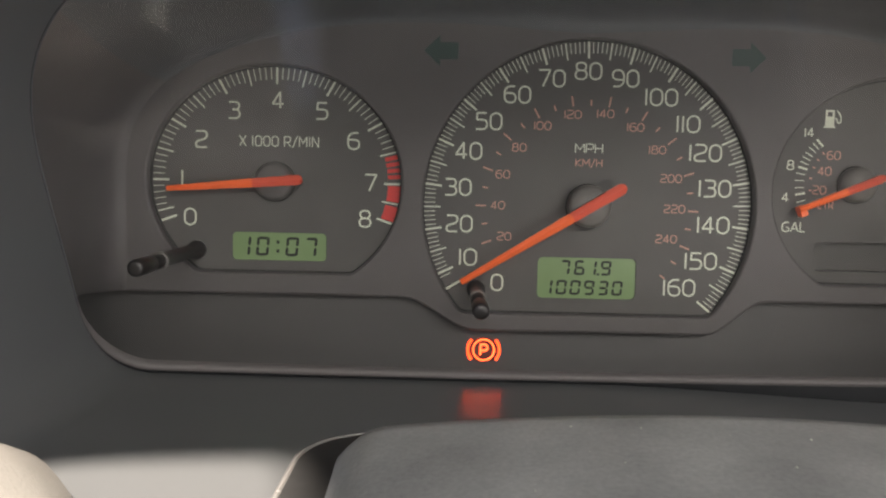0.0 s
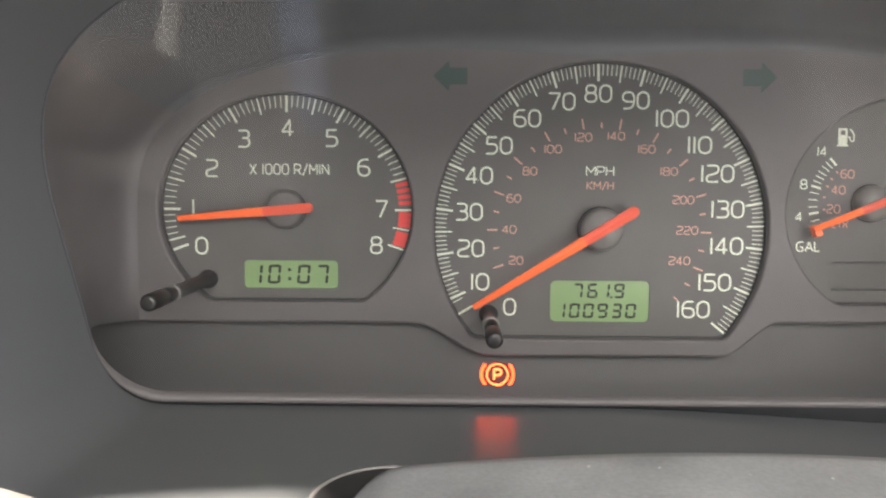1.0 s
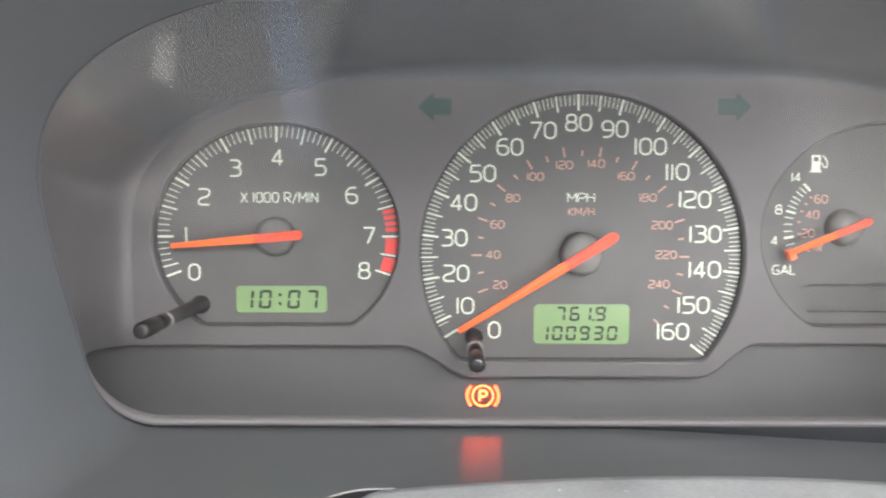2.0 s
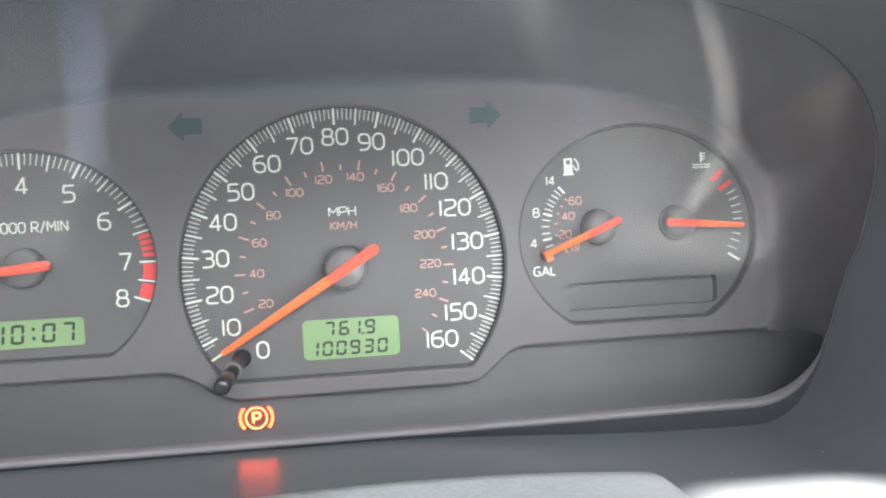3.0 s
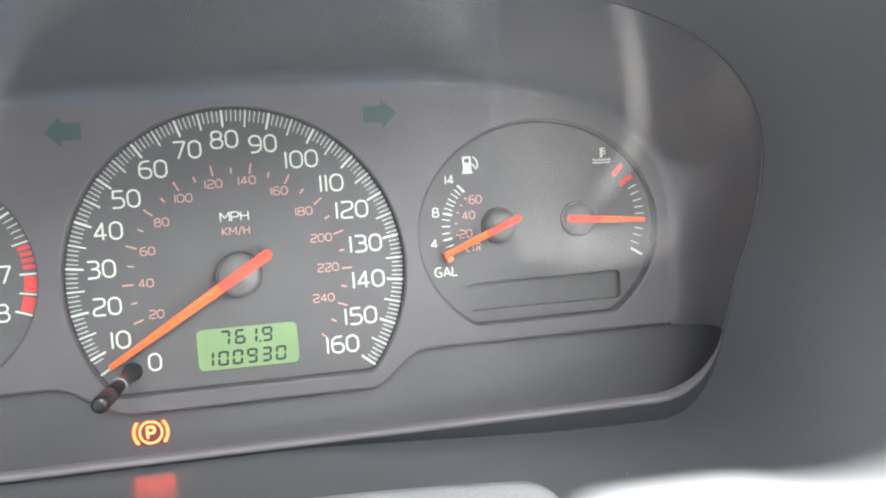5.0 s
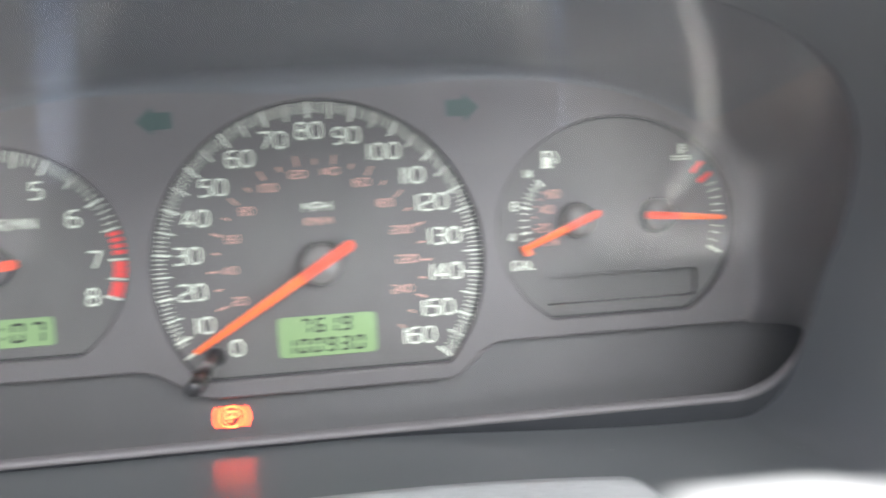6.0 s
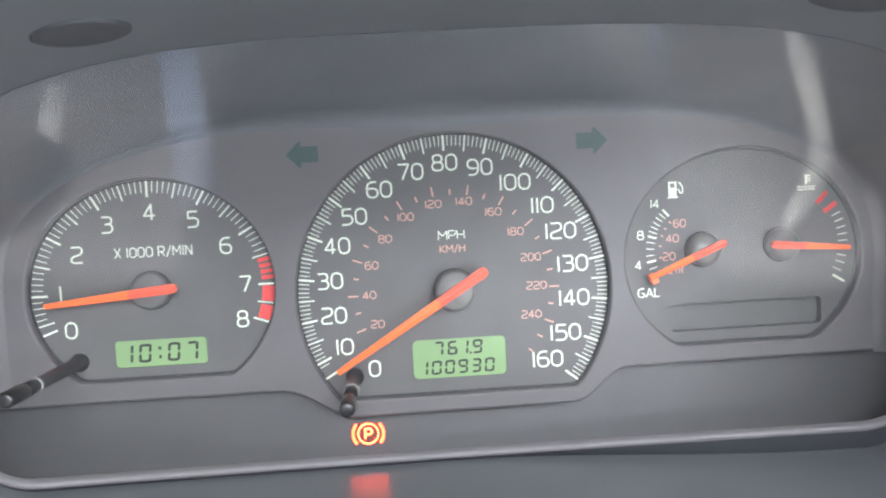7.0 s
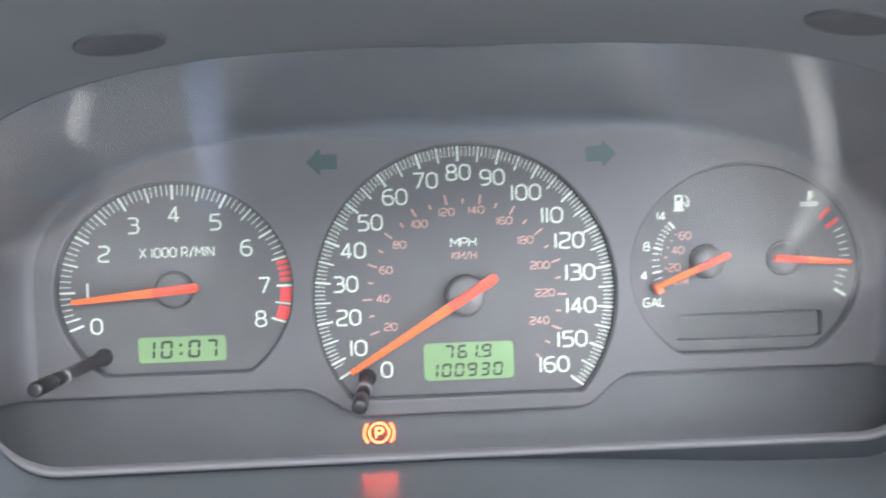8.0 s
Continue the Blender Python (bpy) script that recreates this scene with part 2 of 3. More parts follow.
def cut_plate(name, outer, holes, y0, y1, bevel, mat):
    """A plate with holes and rounded edges, from a filled curve."""
    cu = bpy.data.curves.new(name, "CURVE")
    cu.dimensions, cu.fill_mode = "2D", "BOTH"
    cu.extrude, cu.bevel_depth, cu.bevel_resolution, cu.offset = (y1 - y0) / 2 - bevel, bevel, 3, -bevel
    for loop in (outer, *holes):
        sp = cu.splines.new("POLY")
        sp.points.add(len(loop) - 1)
        for p, (x, z) in zip(sp.points, loop):
            p.co = (x, z, 0, 1)
        sp.use_cyclic_u = True
    ob = bpy.data.objects.new(name, cu)
    me = bpy.data.meshes.new_from_object(ob)
    bpy.data.objects.remove(ob)
    bpy.data.curves.remove(cu)
    me.transform(Matrix.Scale(0.001, 4) @ Matrix.Translation((0, (y0 + y1) / 2, 0)) @ Matrix.Rotation(radians(90), 4, "X"))
    me.materials.clear()
    me.materials.append(mat)
    return me


# stroke letters of the print: for each sign its relative width and its strokes in a unit square
BAR_H = [(0, 0), (0, 1)]
GLYPHS = {
    "0": (1, [[(0, 0), (1, 0), (1, 1), (0, 1), "o"]]),
    "1": (0, [[(0, 0), (0, 1)]]),
    "2": (1, [[(0.02, 1), (1, 1), (1, 0.56), (0, 0.36), (0, 0), (1, 0)]]),
    "3": (1, [[(0.04, 1), (0.95, 1), (0.95, 0.54), (0.34, 0.54)], [(0.34, 0.54), (1, 0.54), (1, 0), (0, 0)]]),
    "4": (1, [[(0.7, 0), (0.7, 1), (0, 0.27), (1, 0.27), "s"]]),
    "5": (1, [[(0.96, 1), (0.12, 1), (0.07, 0.56), "s"], [(0.07, 0.58), (1, 0.6), (1, 0), (0, 0)]]),
    "6": (1, [[(0.93, 1), (0, 1), (0, 0), (1, 0), (1, 0.58), (0, 0.58)]]),
    "7": (1, [[(0, 1), (1, 1), (0.36, 0), "s"]]),
    "8": (1, [[(0.07, 0.53), (0.93, 0.53), (0.93, 1), (0.07, 1), "o"], [(0, 0), (1, 0), (1, 0.53), (0, 0.53), "o"]]),
    "9": (1, [[(0.07, 0), (1, 0), (1, 1), (0, 1), (0, 0.42), (1, 0.42)]]),
    "M": (1.2, [[(0, 0), (0, 1), (0.5, 0.35), (1, 1), (1, 0), "s"]]),
    "P": (1, [[(0, 0), (0, 1), "s"], [(0, 1), (1, 1), (1, 0.43), (0, 0.43)]]),
    "R": (1, [[(0, 0), (0, 1), "s"], [(0, 1), (1, 1), (1, 0.43), (0, 0.43)], [(0.5, 0.43), (1, 0), "s"]]),
    "H": (1, [BAR_H, [(1, 0), (1, 1)], [(0, 0.52), (1, 0.52)]]),
    "K": (1, [BAR_H, [(1, 1), (0.06, 0.5), (1, 0), "s"]]),
    "I": (0, [BAR_H]),
    "N": (1, [[(0, 0), (0, 1), (1, 0), (1, 1), "s"]]),
    "X": (1, [[(0, 0), (1, 1)], [(0, 1), (1, 0)]]),
    "G": (1.1, [[(1, 1), (0, 1), (0, 0), (1, 0), (1, 0.46), (0.55, 0.46)]]),
    "A": (1.2, [[(0, 0), (0.5, 1), (1, 0), "s"], [(0.2, 0.32), (0.8, 0.32)]]),
    "L": (0.8, [[(0, 1), (0, 0), (1, 0), "s"]]),
    "T": (1, [[(0, 1), (1, 1)], [(0.5, 1), (0.5, 0)]]),
    "/": (0.75, [[(0, -0.12), (1, 1.06)]]),
    " ": (0.3, []),
}


def rounded_path(pts, r, closed):
    """The path with its corners rounded off."""
    n = len(pts)
    out = []
    for i, p in enumerate(pts):
        if not closed and i in (0, n - 1):
            out.append(p)
            continue
        p, a, b = Vector(p), Vector(pts[i - 1]), Vector(pts[(i + 1) % n])
        reach = min(r, 0.48 * (a - p).length if closed or 1 < i else 0.9 * (a - p).length, 0.48 * (b - p).length if closed or i < n - 2 else 0.9 * (b - p).length)
        q0, q1 = p + (a - p).normalized() * reach, p + (b - p).normalized() * reach
        steps = 5
        for k in range(steps + 1):
            u = k / steps
            ctl = 0.78
            c0, c1 = q0 + (p - q0) * ctl * 0.72, q1 + (p - q1) * ctl * 0.72
            q = q0 * (1 - u) ** 3 + c0 * 3 * u * (1 - u) ** 2 + c1 * 3 * u * u * (1 - u) + q1 * u ** 3
            out.append((q.x, q.y))
    return out


TEXTS = {}


def lettering(text, width, height, mat, weight=0.108):
    """Flat raised print of that width and height in millimetres, centred, drawn in even strokes."""
    key = (text, width, height, mat.name, weight)
    if key in TEXTS:
        return TEXTS[key]
    stroke = weight * height
    gaps = [0.19 * height + 0.055 * height * ((a in "1I") + (b in "1I")) for a, b in zip(text, text[1:])]
    total = sum(GLYPHS[ch][0] for ch in text)
    unit = (width - stroke - sum(gaps)) / total if total else 0.0
    x = -(sum(gaps) + unit * total) / 2
    tall = height - stroke
    verts, faces = [], []
    for k, ch in enumerate(text):
        w = GLYPHS[ch][0] * unit
        for j, line in enumerate(GLYPHS[ch][1]):
            closed, sharp = line[-1] == "o", line[-1] == "s"
            pts = [(x + p[0] * w, -tall / 2 + p[1] * tall) for p in line if p not in ("o", "s")]
            if len(pts) > 2:
                pts = rounded_path(pts, 0.04 * height if sharp else 0.34 * height, closed)
            me = strip("stroke", pts, stroke, -0.05 - 0.006 * j, 0.0, mat, closed)
            base = len(verts)
            verts += [tuple(v.co * 1000) for v in me.vertices]
            faces += [[base + i for i in f.vertices] for f in me.polygons]
            bpy.data.meshes.remove(me)
        x += w + (gaps[k] if k < len(gaps) else 0)
    TEXTS[key] = mesh_of("numeral", verts, faces, mat)
    return TEXTS[key]


TICKS = {}


def tick(parent, cx, cz, r0, r1, angle, width, mat, name="tick", y=-0.1):
    key = (round(r1 - r0, 2), width, mat.name)
    if key not in TICKS:
        TICKS[key] = box("tick", 0, r1 - r0, -0.08, 0.0, -width / 2, width / 2, mat)
    c, s = math.cos(radians(angle)), math.sin(radians(angle))
    return part(name, TICKS[key], parent, m=at_face(cx + r0 * c, cz + r0 * s, y, angle))


def hub_well(parent, x, z, r):
    """A flat dark ring on the dial round a hub, painted as its shadow."""
    part("hub_well", lathe("hub_well", [(r - 0.6, 0.0), (r, 0.0), (r, -0.06), (r - 0.6, -0.06)], SHADE, 32), parent, "", at_face(x, z, -0.1))


def needle(parent, hub, tip, tail, y, base_w, tip_w, cap, name="needle", bent=False):
    """A tapered pointer with a ridge, its darker tail and its hub cap."""
    dx, dz = tip[0] - hub[0], tip[1] - hub[1]
    length, turn = math.hypot(dx, dz), math.degrees(math.atan2(dz, dx))
    back = -math.hypot(tail[0] - hub[0], tail[1] - hub[1])
    m = at_face(hub[0], hub[1], y, turn)
    joint = cap[0] * 1.0

    def blade(x0, x1, w0, w1, mat, label, ends=False):
        v = []
        stations = [(x0, w0), (x1, w1)]
        if ends:
            stations = [(x0, w0 * 0.45), (x0 + w0 * 0.12, w0 * 0.72), (x0 + w0 * 0.35, w0 * 0.94), (x0 + w0 * 0.6, w0), (x1, w1)]
        for x, w in stations:
            v += [(x, 0.9, -w / 2), (x, -0.2, -w / 2), (x, -0.7, 0), (x, -0.2, w / 2), (x, 0.9, w / 2)]
        last = len(v) - 5
        f = [[k + i, k + (i + 1) % 5, k + 5 + (i + 1) % 5, k + 5 + i] for k in range(0, last, 5) for i in range(5)]
        f += [[4, 3, 2, 1, 0], [last + i for i in range(5)]]
        return mesh_of(label, v, f, mat)
    ob = part(name, blade(joint, length, base_w, tip_w, NEEDLE, "needle"), parent, "bright orange pointer", m)
    if bent:
        part("needle_end", box("needle_end", length - 2.1, length - 0.1, 0.2, 3.6, -0.6, 2.4, NEEDLE), ob)
    tail_me = blade(back, joint, base_w * 1.12, base_w, NEEDLE_TAIL, "needle_tail", True)
    part("needle_tail", tail_me, ob, "darker red tail of the pointer")
    return ob


# ---- the three gauges ----
def display_digit(parent, ch, x, z, w, h, y=-0.1, slant=0.09):
    """A seven-bar digit whose left bottom corner is (x, z)."""
    bars = {"0": "abcdef", "1": "bc", "3": "abcdg", "6": "acdefg", "7": "abc", "9": "abcdfg"}[ch]
    t = 0.19 * w + 0.12
    g = 0.12

    def put_bar(pts):
        me = slab("segment", [(px + slant * pz, pz) for px, pz in pts], -0.06, 0.0, SEGMENT)
        part("segment", me, parent, m=at_face(x, z, y))
    hh = h / 2
    for b in bars:
        if b in "agd":
            zc = {"a": h - t / 2, "g": hh, "d": t / 2}[b]
            put_bar([(g + t * 0.4, zc), (g + t * 0.9, zc - t / 2), (w - g - t * 0.9, zc - t / 2), (w - g - t * 0.4, zc), (w - g - t * 0.9, zc + t / 2), (g + t * 0.9, zc + t / 2)])
        else:
            xc = w - t / 2 if b in "bc" else t / 2
            z0, z1 = (hh + g, h - g) if b in "bf" else (g, hh - g)
            put_bar([(xc - t / 2, z0 + t * 0.5), (xc, z0), (xc + t / 2, z0 + t * 0.5), (xc + t / 2, z1 - t * 0.5), (xc, z1), (xc - t / 2, z1 - t * 0.5)])


def rounded(x0, x1, z0, z1, r):
    pts = []
    for cx, cz, a in ((x1 - r, z1 - r, 0), (x0 + r, z1 - r, 90), (x0 + r, z0 + r, 180), (x1 - r, z0 + r, 270)):
        pts += arc(cx, cz, r, r, a, a + 90, 5)
    return pts


TACH = dict(c=(-94.8, 4.5), r=(38.6, 35.0), flat=-23.3)
SPEED = dict(c=(0.6, -1.3), r=(50.4, 50.4), flat=-34.3)
FUEL = dict(c=(95.0, 5.0), r=(39.0, 34.6), flat=-23.3)


def plate_for(g, holes, parent):
    outline = dial_outline(*g["c"], g["r"][0] + 2.5, g["r"][1] + 2.5, g["flat"] - 2.5)
    return part("dial_plate", cut_plate("dial_plate", outline, holes, 0.0, 1.2, 0.1, DIAL), parent, "matt dark grey dial plate")


# tachometer
tacho = thing("tachometer", "dark grey tachometer with white figures, needle below one thousand", "gauge", group="gauges of the cluster")
tx, tz = TACH["c"]
clock_hole = rounded(-108.4, -79.4, -19.8, -11.2, 1.3)
tach_plate = plate_for(TACH, [clock_hole], tacho)


def tach_angle(k):
    return 199.6 - 19.6 * k if k < 1 else 180 - 30 * (k - 1) if k <= 7 else -19.0 * (k - 7)


def tach_r(a, r):
    """The print follows the oval edge of the dial."""
    c, s = math.cos(radians(a)), math.sin(radians(a))
    return r / 38.0 / math.hypot(c / 38.0, s / 34.6)


for k in range(9):
    a = tach_angle(k)
    tick(tach_plate, tx, tz, tach_r(a, 38) - 5.0, tach_r(a, 38), a, 0.68 if k not in (7, 8) else 0.62, WHITE)
    if k < 7 or k == 7:
        a = tach_angle(k + 0.5) if k else 194.9
        tick(tach_plate, tx, tz, tach_r(a, 38) - 5.0, tach_r(a, 38), a, 0.46, WHITE)
for i in range(8, 65):
    k = i / 10
    if i % 5 and k > 1:
        a = tach_angle(k)
        tick(tach_plate, tx, tz, tach_r(a, 38) - 3.6, tach_r(a, 38), a, 0.25, WHITE)
for i in range(1, 5):
    a = 194.9 - 2.98 * i
    tick(tach_plate, tx, tz, tach_r(a, 38) - 3.4, tach_r(a, 38), a, 0.25, WHITE)
for a in [12.6 - 3.05 * i for i in range(4)] + [-2.2, -4.8, -7.4, -12.1, -14.5, -16.8]:
    tick(tach_plate, tx, tz, tach_r(a, 38) - 3.8, tach_r(a, 38) + 0.1, a, 1.25 if a > 0 else 1.6, RED, "red_mark")
for k, (x, z) in enumerate([(-121.4, -6.8), (-123.8, 5.0), (-117.9, 17.0), (-107.9, 26.0), (-94.5, 29.3), (-81.1, 26.3), (-71.3, 17.4), (-65.9, 4.8), (-67.5, -6.3)]):
    part("numeral", lettering(str(k), 4.0, 5.5, WHITE), tach_plate, m=at_face(x, z, -0.1))
part("lettering", lettering("X 1000 R/MIN", 24.5, 3.4, WHITE), tach_plate, m=at_face(-94.1, 16.8, -0.1))
clock = part("clock_display", slab("clock_display", rounded(-109.2, -78.6, -20.6, -10.4, 0.5), 0.6, 1.6, LCD), tacho, "green clock display reading 10:07")
for dz in (-16.9, -14.1):
    part("segment", box("segment", -0.45, 0.45, -0.06, 0.0, -0.5, 0.5, SEGMENT), clock, m=at_face(-94.4, dz, 0.5))
for ch, x in zip("1007", (-107.0, -101.3, -92.2, -86.5)):
    display_digit(clock, ch, x, -18.5, 3.9, 6.0, 0.5)
needle(tacho, (-95.0, 4.6), (-126.6, 1.9), (-86.0, 5.4), -6.5, 2.7, 1.5, (5.9,))
part("hub_cap", lathe("hub_cap", [(5.9, 0), (5.9, -3.6), (5.5, -4.6), (4.6, -5.0), (0.3, -5.2)], FLAT_CAP), tacho, "flat grey hub cap", at_face(-95.0, 4.6))

hub_well(tacho, -95.0, 4.6, 6.05)

# speedometer
speedo = thing("speedometer", "large dark grey speedometer with white figures, needle at zero", "gauge", group="gauges of the cluster")
sx, sz = SPEED["c"]
speed_plate = plate_for(SPEED, [rounded(-13.9, 16.4, -29.6, -16.9, 1.7)], speedo)
for m in range(9, 161):
    a = 91.3 - 1.629 * (m - 80)
    if m % 10 == 0:
        tick(speed_plate, sx, sz, 45.0, 50.1, a, 0.66, WHITE)
    elif m % 5 == 0:
        tick(speed_plate, sx, sz, 44.9, 50.1, a, 0.44, WHITE)
    else:
        tick(speed_plate, sx, sz, 46.6, 50.0, a, 0.23, WHITE)
tick(speed_plate, sx, sz, 45.0, 50.1, 211.5, 0.7, WHITE)
for m, (x, z) in zip(range(0, 161, 10), [(-26.4, -25.1), (-35.5, -17.4), (-38.5, -7.1), (-39.1, 4.1), (-36.1, 15.2), (-30.2, 24.3), (-21.7, 32.5), (-11.4, 37.6), (-0.4, 40.0), (10.9, 38.0),
                                         (22.1, 32.6), (30.6, 24.7), (36.2, 16.1), (39.6, 5.3), (39.6, -5.9), (36.3, -17.1), (30.0, -25.5)]):
    w = 4.0 if m == 0 else 5.6 if m == 10 else 8.4 if m < 100 else 7.3 if m == 110 else 10.0
    part("numeral", lettering(str(m), w, 5.5, WHITE), speed_plate, m=at_face(x, z, -0.1))
for k, (x, z) in zip(range(20, 241, 20), [(-24.6, -10.7), (-26.8, -1.2), (-25.5, 8.3), (-20.7, 16.6), (-13.7, 23.3), (-4.6, 26.9), (5.3, 27.3), (14.6, 23.4), (21.5, 16.7), (26.0, 8.1), (27.4, -1.2), (25.3, -10.5)]):
    part("small_numeral", lettering(str(k), 4.5 if k < 100 else 5.3 if k < 200 else 6.7, 2.7, PINK, 0.13), speed_plate, m=at_face(x, z, -0.1))
for k in range(20, 261, 10):
    a = 89.6 - 1.006 * (k - 130)
    major = k % 20 == 0 and k < 260
    tick(speed_plate, sx, sz, 31.0 if major else 30.9, 34.2 if major else 32.7, a, 0.5, PINK, "small_tick")
part("lettering", lettering("MPH", 8.6, 3.0, WHITE), speed_plate, m=at_face(0.6, 16.7, -0.1))
part("lettering", lettering("KM/H", 8.3, 2.6, PINK, 0.13), speed_plate, m=at_face(0.7, 12.3, -0.1))
odo = part("odometer_display", slab("odometer_display", rounded(-14.7, 17.2, -30.4, -16.1, 0.5), 0.6, 1.6, LCD), speedo, "green odometer display with two rows of digits")
part("segment", box("segment", -0.35, 0.35, -0.06, 0.0, -0.35, 0.35, SEGMENT), odo, m=at_face(4.9, -22.0, 0.5))
for ch, x in zip("7619", (-7.3, -2.7, 0.9, 5.4)):
    display_digit(odo, ch, x, -22.3, 3.2, 4.6, 0.5)
for ch, x in zip("100930", (-12.6, -8.2, -3.9, 0.4, 4.7, 9.1)):
    display_digit(odo, ch, x, -28.5, 3.2, 4.6, 0.5)
needle(speedo, (0.7, -0.8), (-37.7, -24.3), (10.6, 5.7), -8.0, 3.0, 1.6, (6.4,))
part("hub_cap", lathe("hub_cap", [(6.5, 0), (6.5, -4.8), (6.2, -6.0), (5.2, -6.7), (0.3, -7.0)], CAP), speedo, "round grey hub cap", at_face(0.7, -0.8))

hub_well(speedo, 0.7, -0.8, 6.75)

# fuel and temperature gauge
fuel = thing("fuel_temperature_gauge", "dark grey fuel and coolant temperature gauge with two orange needles", "gauge", group="gauges of the cluster")
fuel_plate = plate_for(FUEL, [rounded(71.0, 121.7, -19.3, -10.4, 1.6)], fuel)
fx, fz = 82.2, 7.4
for i, a in enumerate([132.4, 137.7, 142.7, 148.4, 153.2, 158.3, 163.6, 169.8, 176.7, 184.0, 190.6, 198.2, 204.2]):
    tick(fuel_plate, fx, fz, 15.4 if i in (0, 6, 10) else 15.7, 18.4, a, 0.65 if i in (0, 6, 10) else 0.3, WHITE)
for a in (137.3, 148.0, 158.7, 172.8, 188.4):
    tick(fuel_plate, fx, fz, 13.3, 14.2, a, 0.45, PINK, "small_tick")
for text, x, z, w, h, mat in (("14", 67.4, 23.0, 2.9, 3.0, WHITE), ("8", 62.2, 13.0, 2.3, 3.1, WHITE), ("4", 61.1, 3.2, 2.3, 3.0, WHITE), ("GAL", 64.2, -5.9, 7.4, 3.2, WHITE),
                              ("60", 75.2, 16.2, 4.3, 2.8, PINK), ("40", 72.7, 11.4, 4.3, 2.8, PINK), ("20", 71.4, 5.6, 4.3, 2.8, PINK), ("LTR", 73.6, 1.2, 4.8, 2.8, PINK)):
    part("numeral" if text.isdigit() else "lettering", lettering(text, w, h, mat, 0.125), fuel_plate, m=at_face(x, z, -0.1))
pump = part("pump_symbol", cut_plate("pump_symbol", [(-2.6, -2.7), (0.9, -2.7), (0.9, -2.2), (0.5, -2.2), (0.5, 2.7), (-2.2, 2.7), (-2.2, -2.2), (-2.6, -2.2)], [[(-1.6, 0.7), (-0.1, 0.7), (-0.1, 2.1), (-1.6, 2.1)]], -0.08, 0.0, 0.01, WHITE), fuel_plate, "white fuel pump symbol", at_face(74.2, 27.2, -0.1))
part("pump_hose", strip("pump_hose", [(0.6, 0.2), (1.2, 0.0), (1.5, -0.9), (2.0, -1.3), (2.5, -0.9), (2.5, 0.7), (1.9, 1.8), (1.2, 2.5)], 0.4, -0.08, 0.0, WHITE), pump)
therm = part("thermometer_symbol", strip("thermometer_symbol", [(0.1, -0.6), (0.1, 2.6)], 0.7, -0.08, 0.0, WHITE), fuel_plate, "white coolant thermometer symbol", at_face(117.7, 27.2, -0.1))
for z in (0.5, 1.4, 2.3):
    part("symbol_bar", box("symbol_bar", 0.3, 1.6, -0.08, 0.0, z - 0.2, z + 0.2, WHITE), therm)
for z in (-1.3, -2.2):
    part("symbol_wave", strip("symbol_wave", [(-2.9 + 0.3 * i, z + 0.2 * math.sin(i * 1.05)) for i in range(21)], 0.32, -0.08, 0.0, WHITE), therm)
hx, hz = 108.5, 7.5
for a, r0 in ((45.3, 18.2), (33.4, 17.9)):
    tick(fuel_plate, hx, hz, r0, 23.0, a, 1.5, RED, "red_mark")
for a in (25.2, 19.0, 12.5, 6.2, 0.3, -5.4, -12.9, -19.0, -26.0):
    tick(fuel_plate, hx, hz, 19.5, 22.6, a, 0.28, WHITE)
tick(fuel_plate, hx, hz, 20.6, 25.2, -32.4, 0.8, WHITE)
part("message_display", slab("message_display", rounded(70.2, 122.5, -20.2, -9.5, 0.5), 3.2, 4.0, DIAL), fuel, "blank dark display window")
part("window_wall", cut_plate("window_wall", rounded(69.9, 122.8, -20.5, -9.3, 0.6), [rounded(71.0, 121.7, -19.3, -10.4, 1.6)], 1.0, 3.3, 0.05, DIAL), fuel)
needle(fuel, (fx, fz), (63.1, -0.4), (88.1, 9.6), -7.0, 2.1, 1.5, (5.5,), "fuel_needle", True)
part("hub_cap", lathe("hub_cap", [(5.5, 0), (5.5, -2.2), (5.1, -4.0), (4.0, -5.3), (2.4, -6.0), (0.2, -6.3)], CAP), fuel, "domed grey hub cap", at_face(fx, fz))
needle(fuel, (hx, hz), (128.4, 5.8), (102.9, 8.2), -7.0, 2.2, 1.4, (5.5,), "temperature_needle")
part("hub_cap", lathe("hub_cap", [(5.5, 0), (5.5, -2.2), (5.1, -4.0), (4.0, -5.3), (2.4, -6.0), (0.2, -6.3)], CAP), fuel, "domed grey hub cap", at_face(hx, hz))

hub_well(fuel, fx, fz, 5.8)
hub_well(fuel, hx, hz, 5.8)

# ---- bezel mask over the gauges ----
MASK_FRONT = -4.0


def half_oval(a, b, p, z0, n=48):
    """The upper half of a rounded-square oval, from the right to the left."""
    pts = []
    for i in range(n + 1):
        u = math.pi * i / n
        c, s = math.cos(u), math.sin(u)
        pts.append((a * math.copysign(abs(c) ** (2 / p), c) - 0.9, z0 + b * abs(s) ** (2 / p)))
    return pts


def ease(a, b, n=8):
    """An S-bend between two points, level at the one, level at the other."""
    return [(a[0] + (b[0] - a[0]) * i / n, a[1] + (b[1] - a[1]) * (3 * (i / n) ** 2 - 2 * (i / n) ** 3)) for i in range(n + 1)]


mask_outline = half_oval(158, 60, 3.0, 0.0) + [(-160, -29.8)] + ease((-56, -29.8), (-33, -39.7), 10) + ease((37.8, -39.5), (55.5, -29.0), 10) + [(158, -28.7)]
mask = thing("bezel", "dark grey moulded plastic bezel with three round gauge openings", "bezel")
part("mask_plate", cut_plate("mask_plate", mask_outline, [dial_outline(*g["c"], *g["r"], g["flat"]) for g in (TACH, SPEED, FUEL)], MASK_FRONT, -0.2, 0.8, BEZEL), mask)


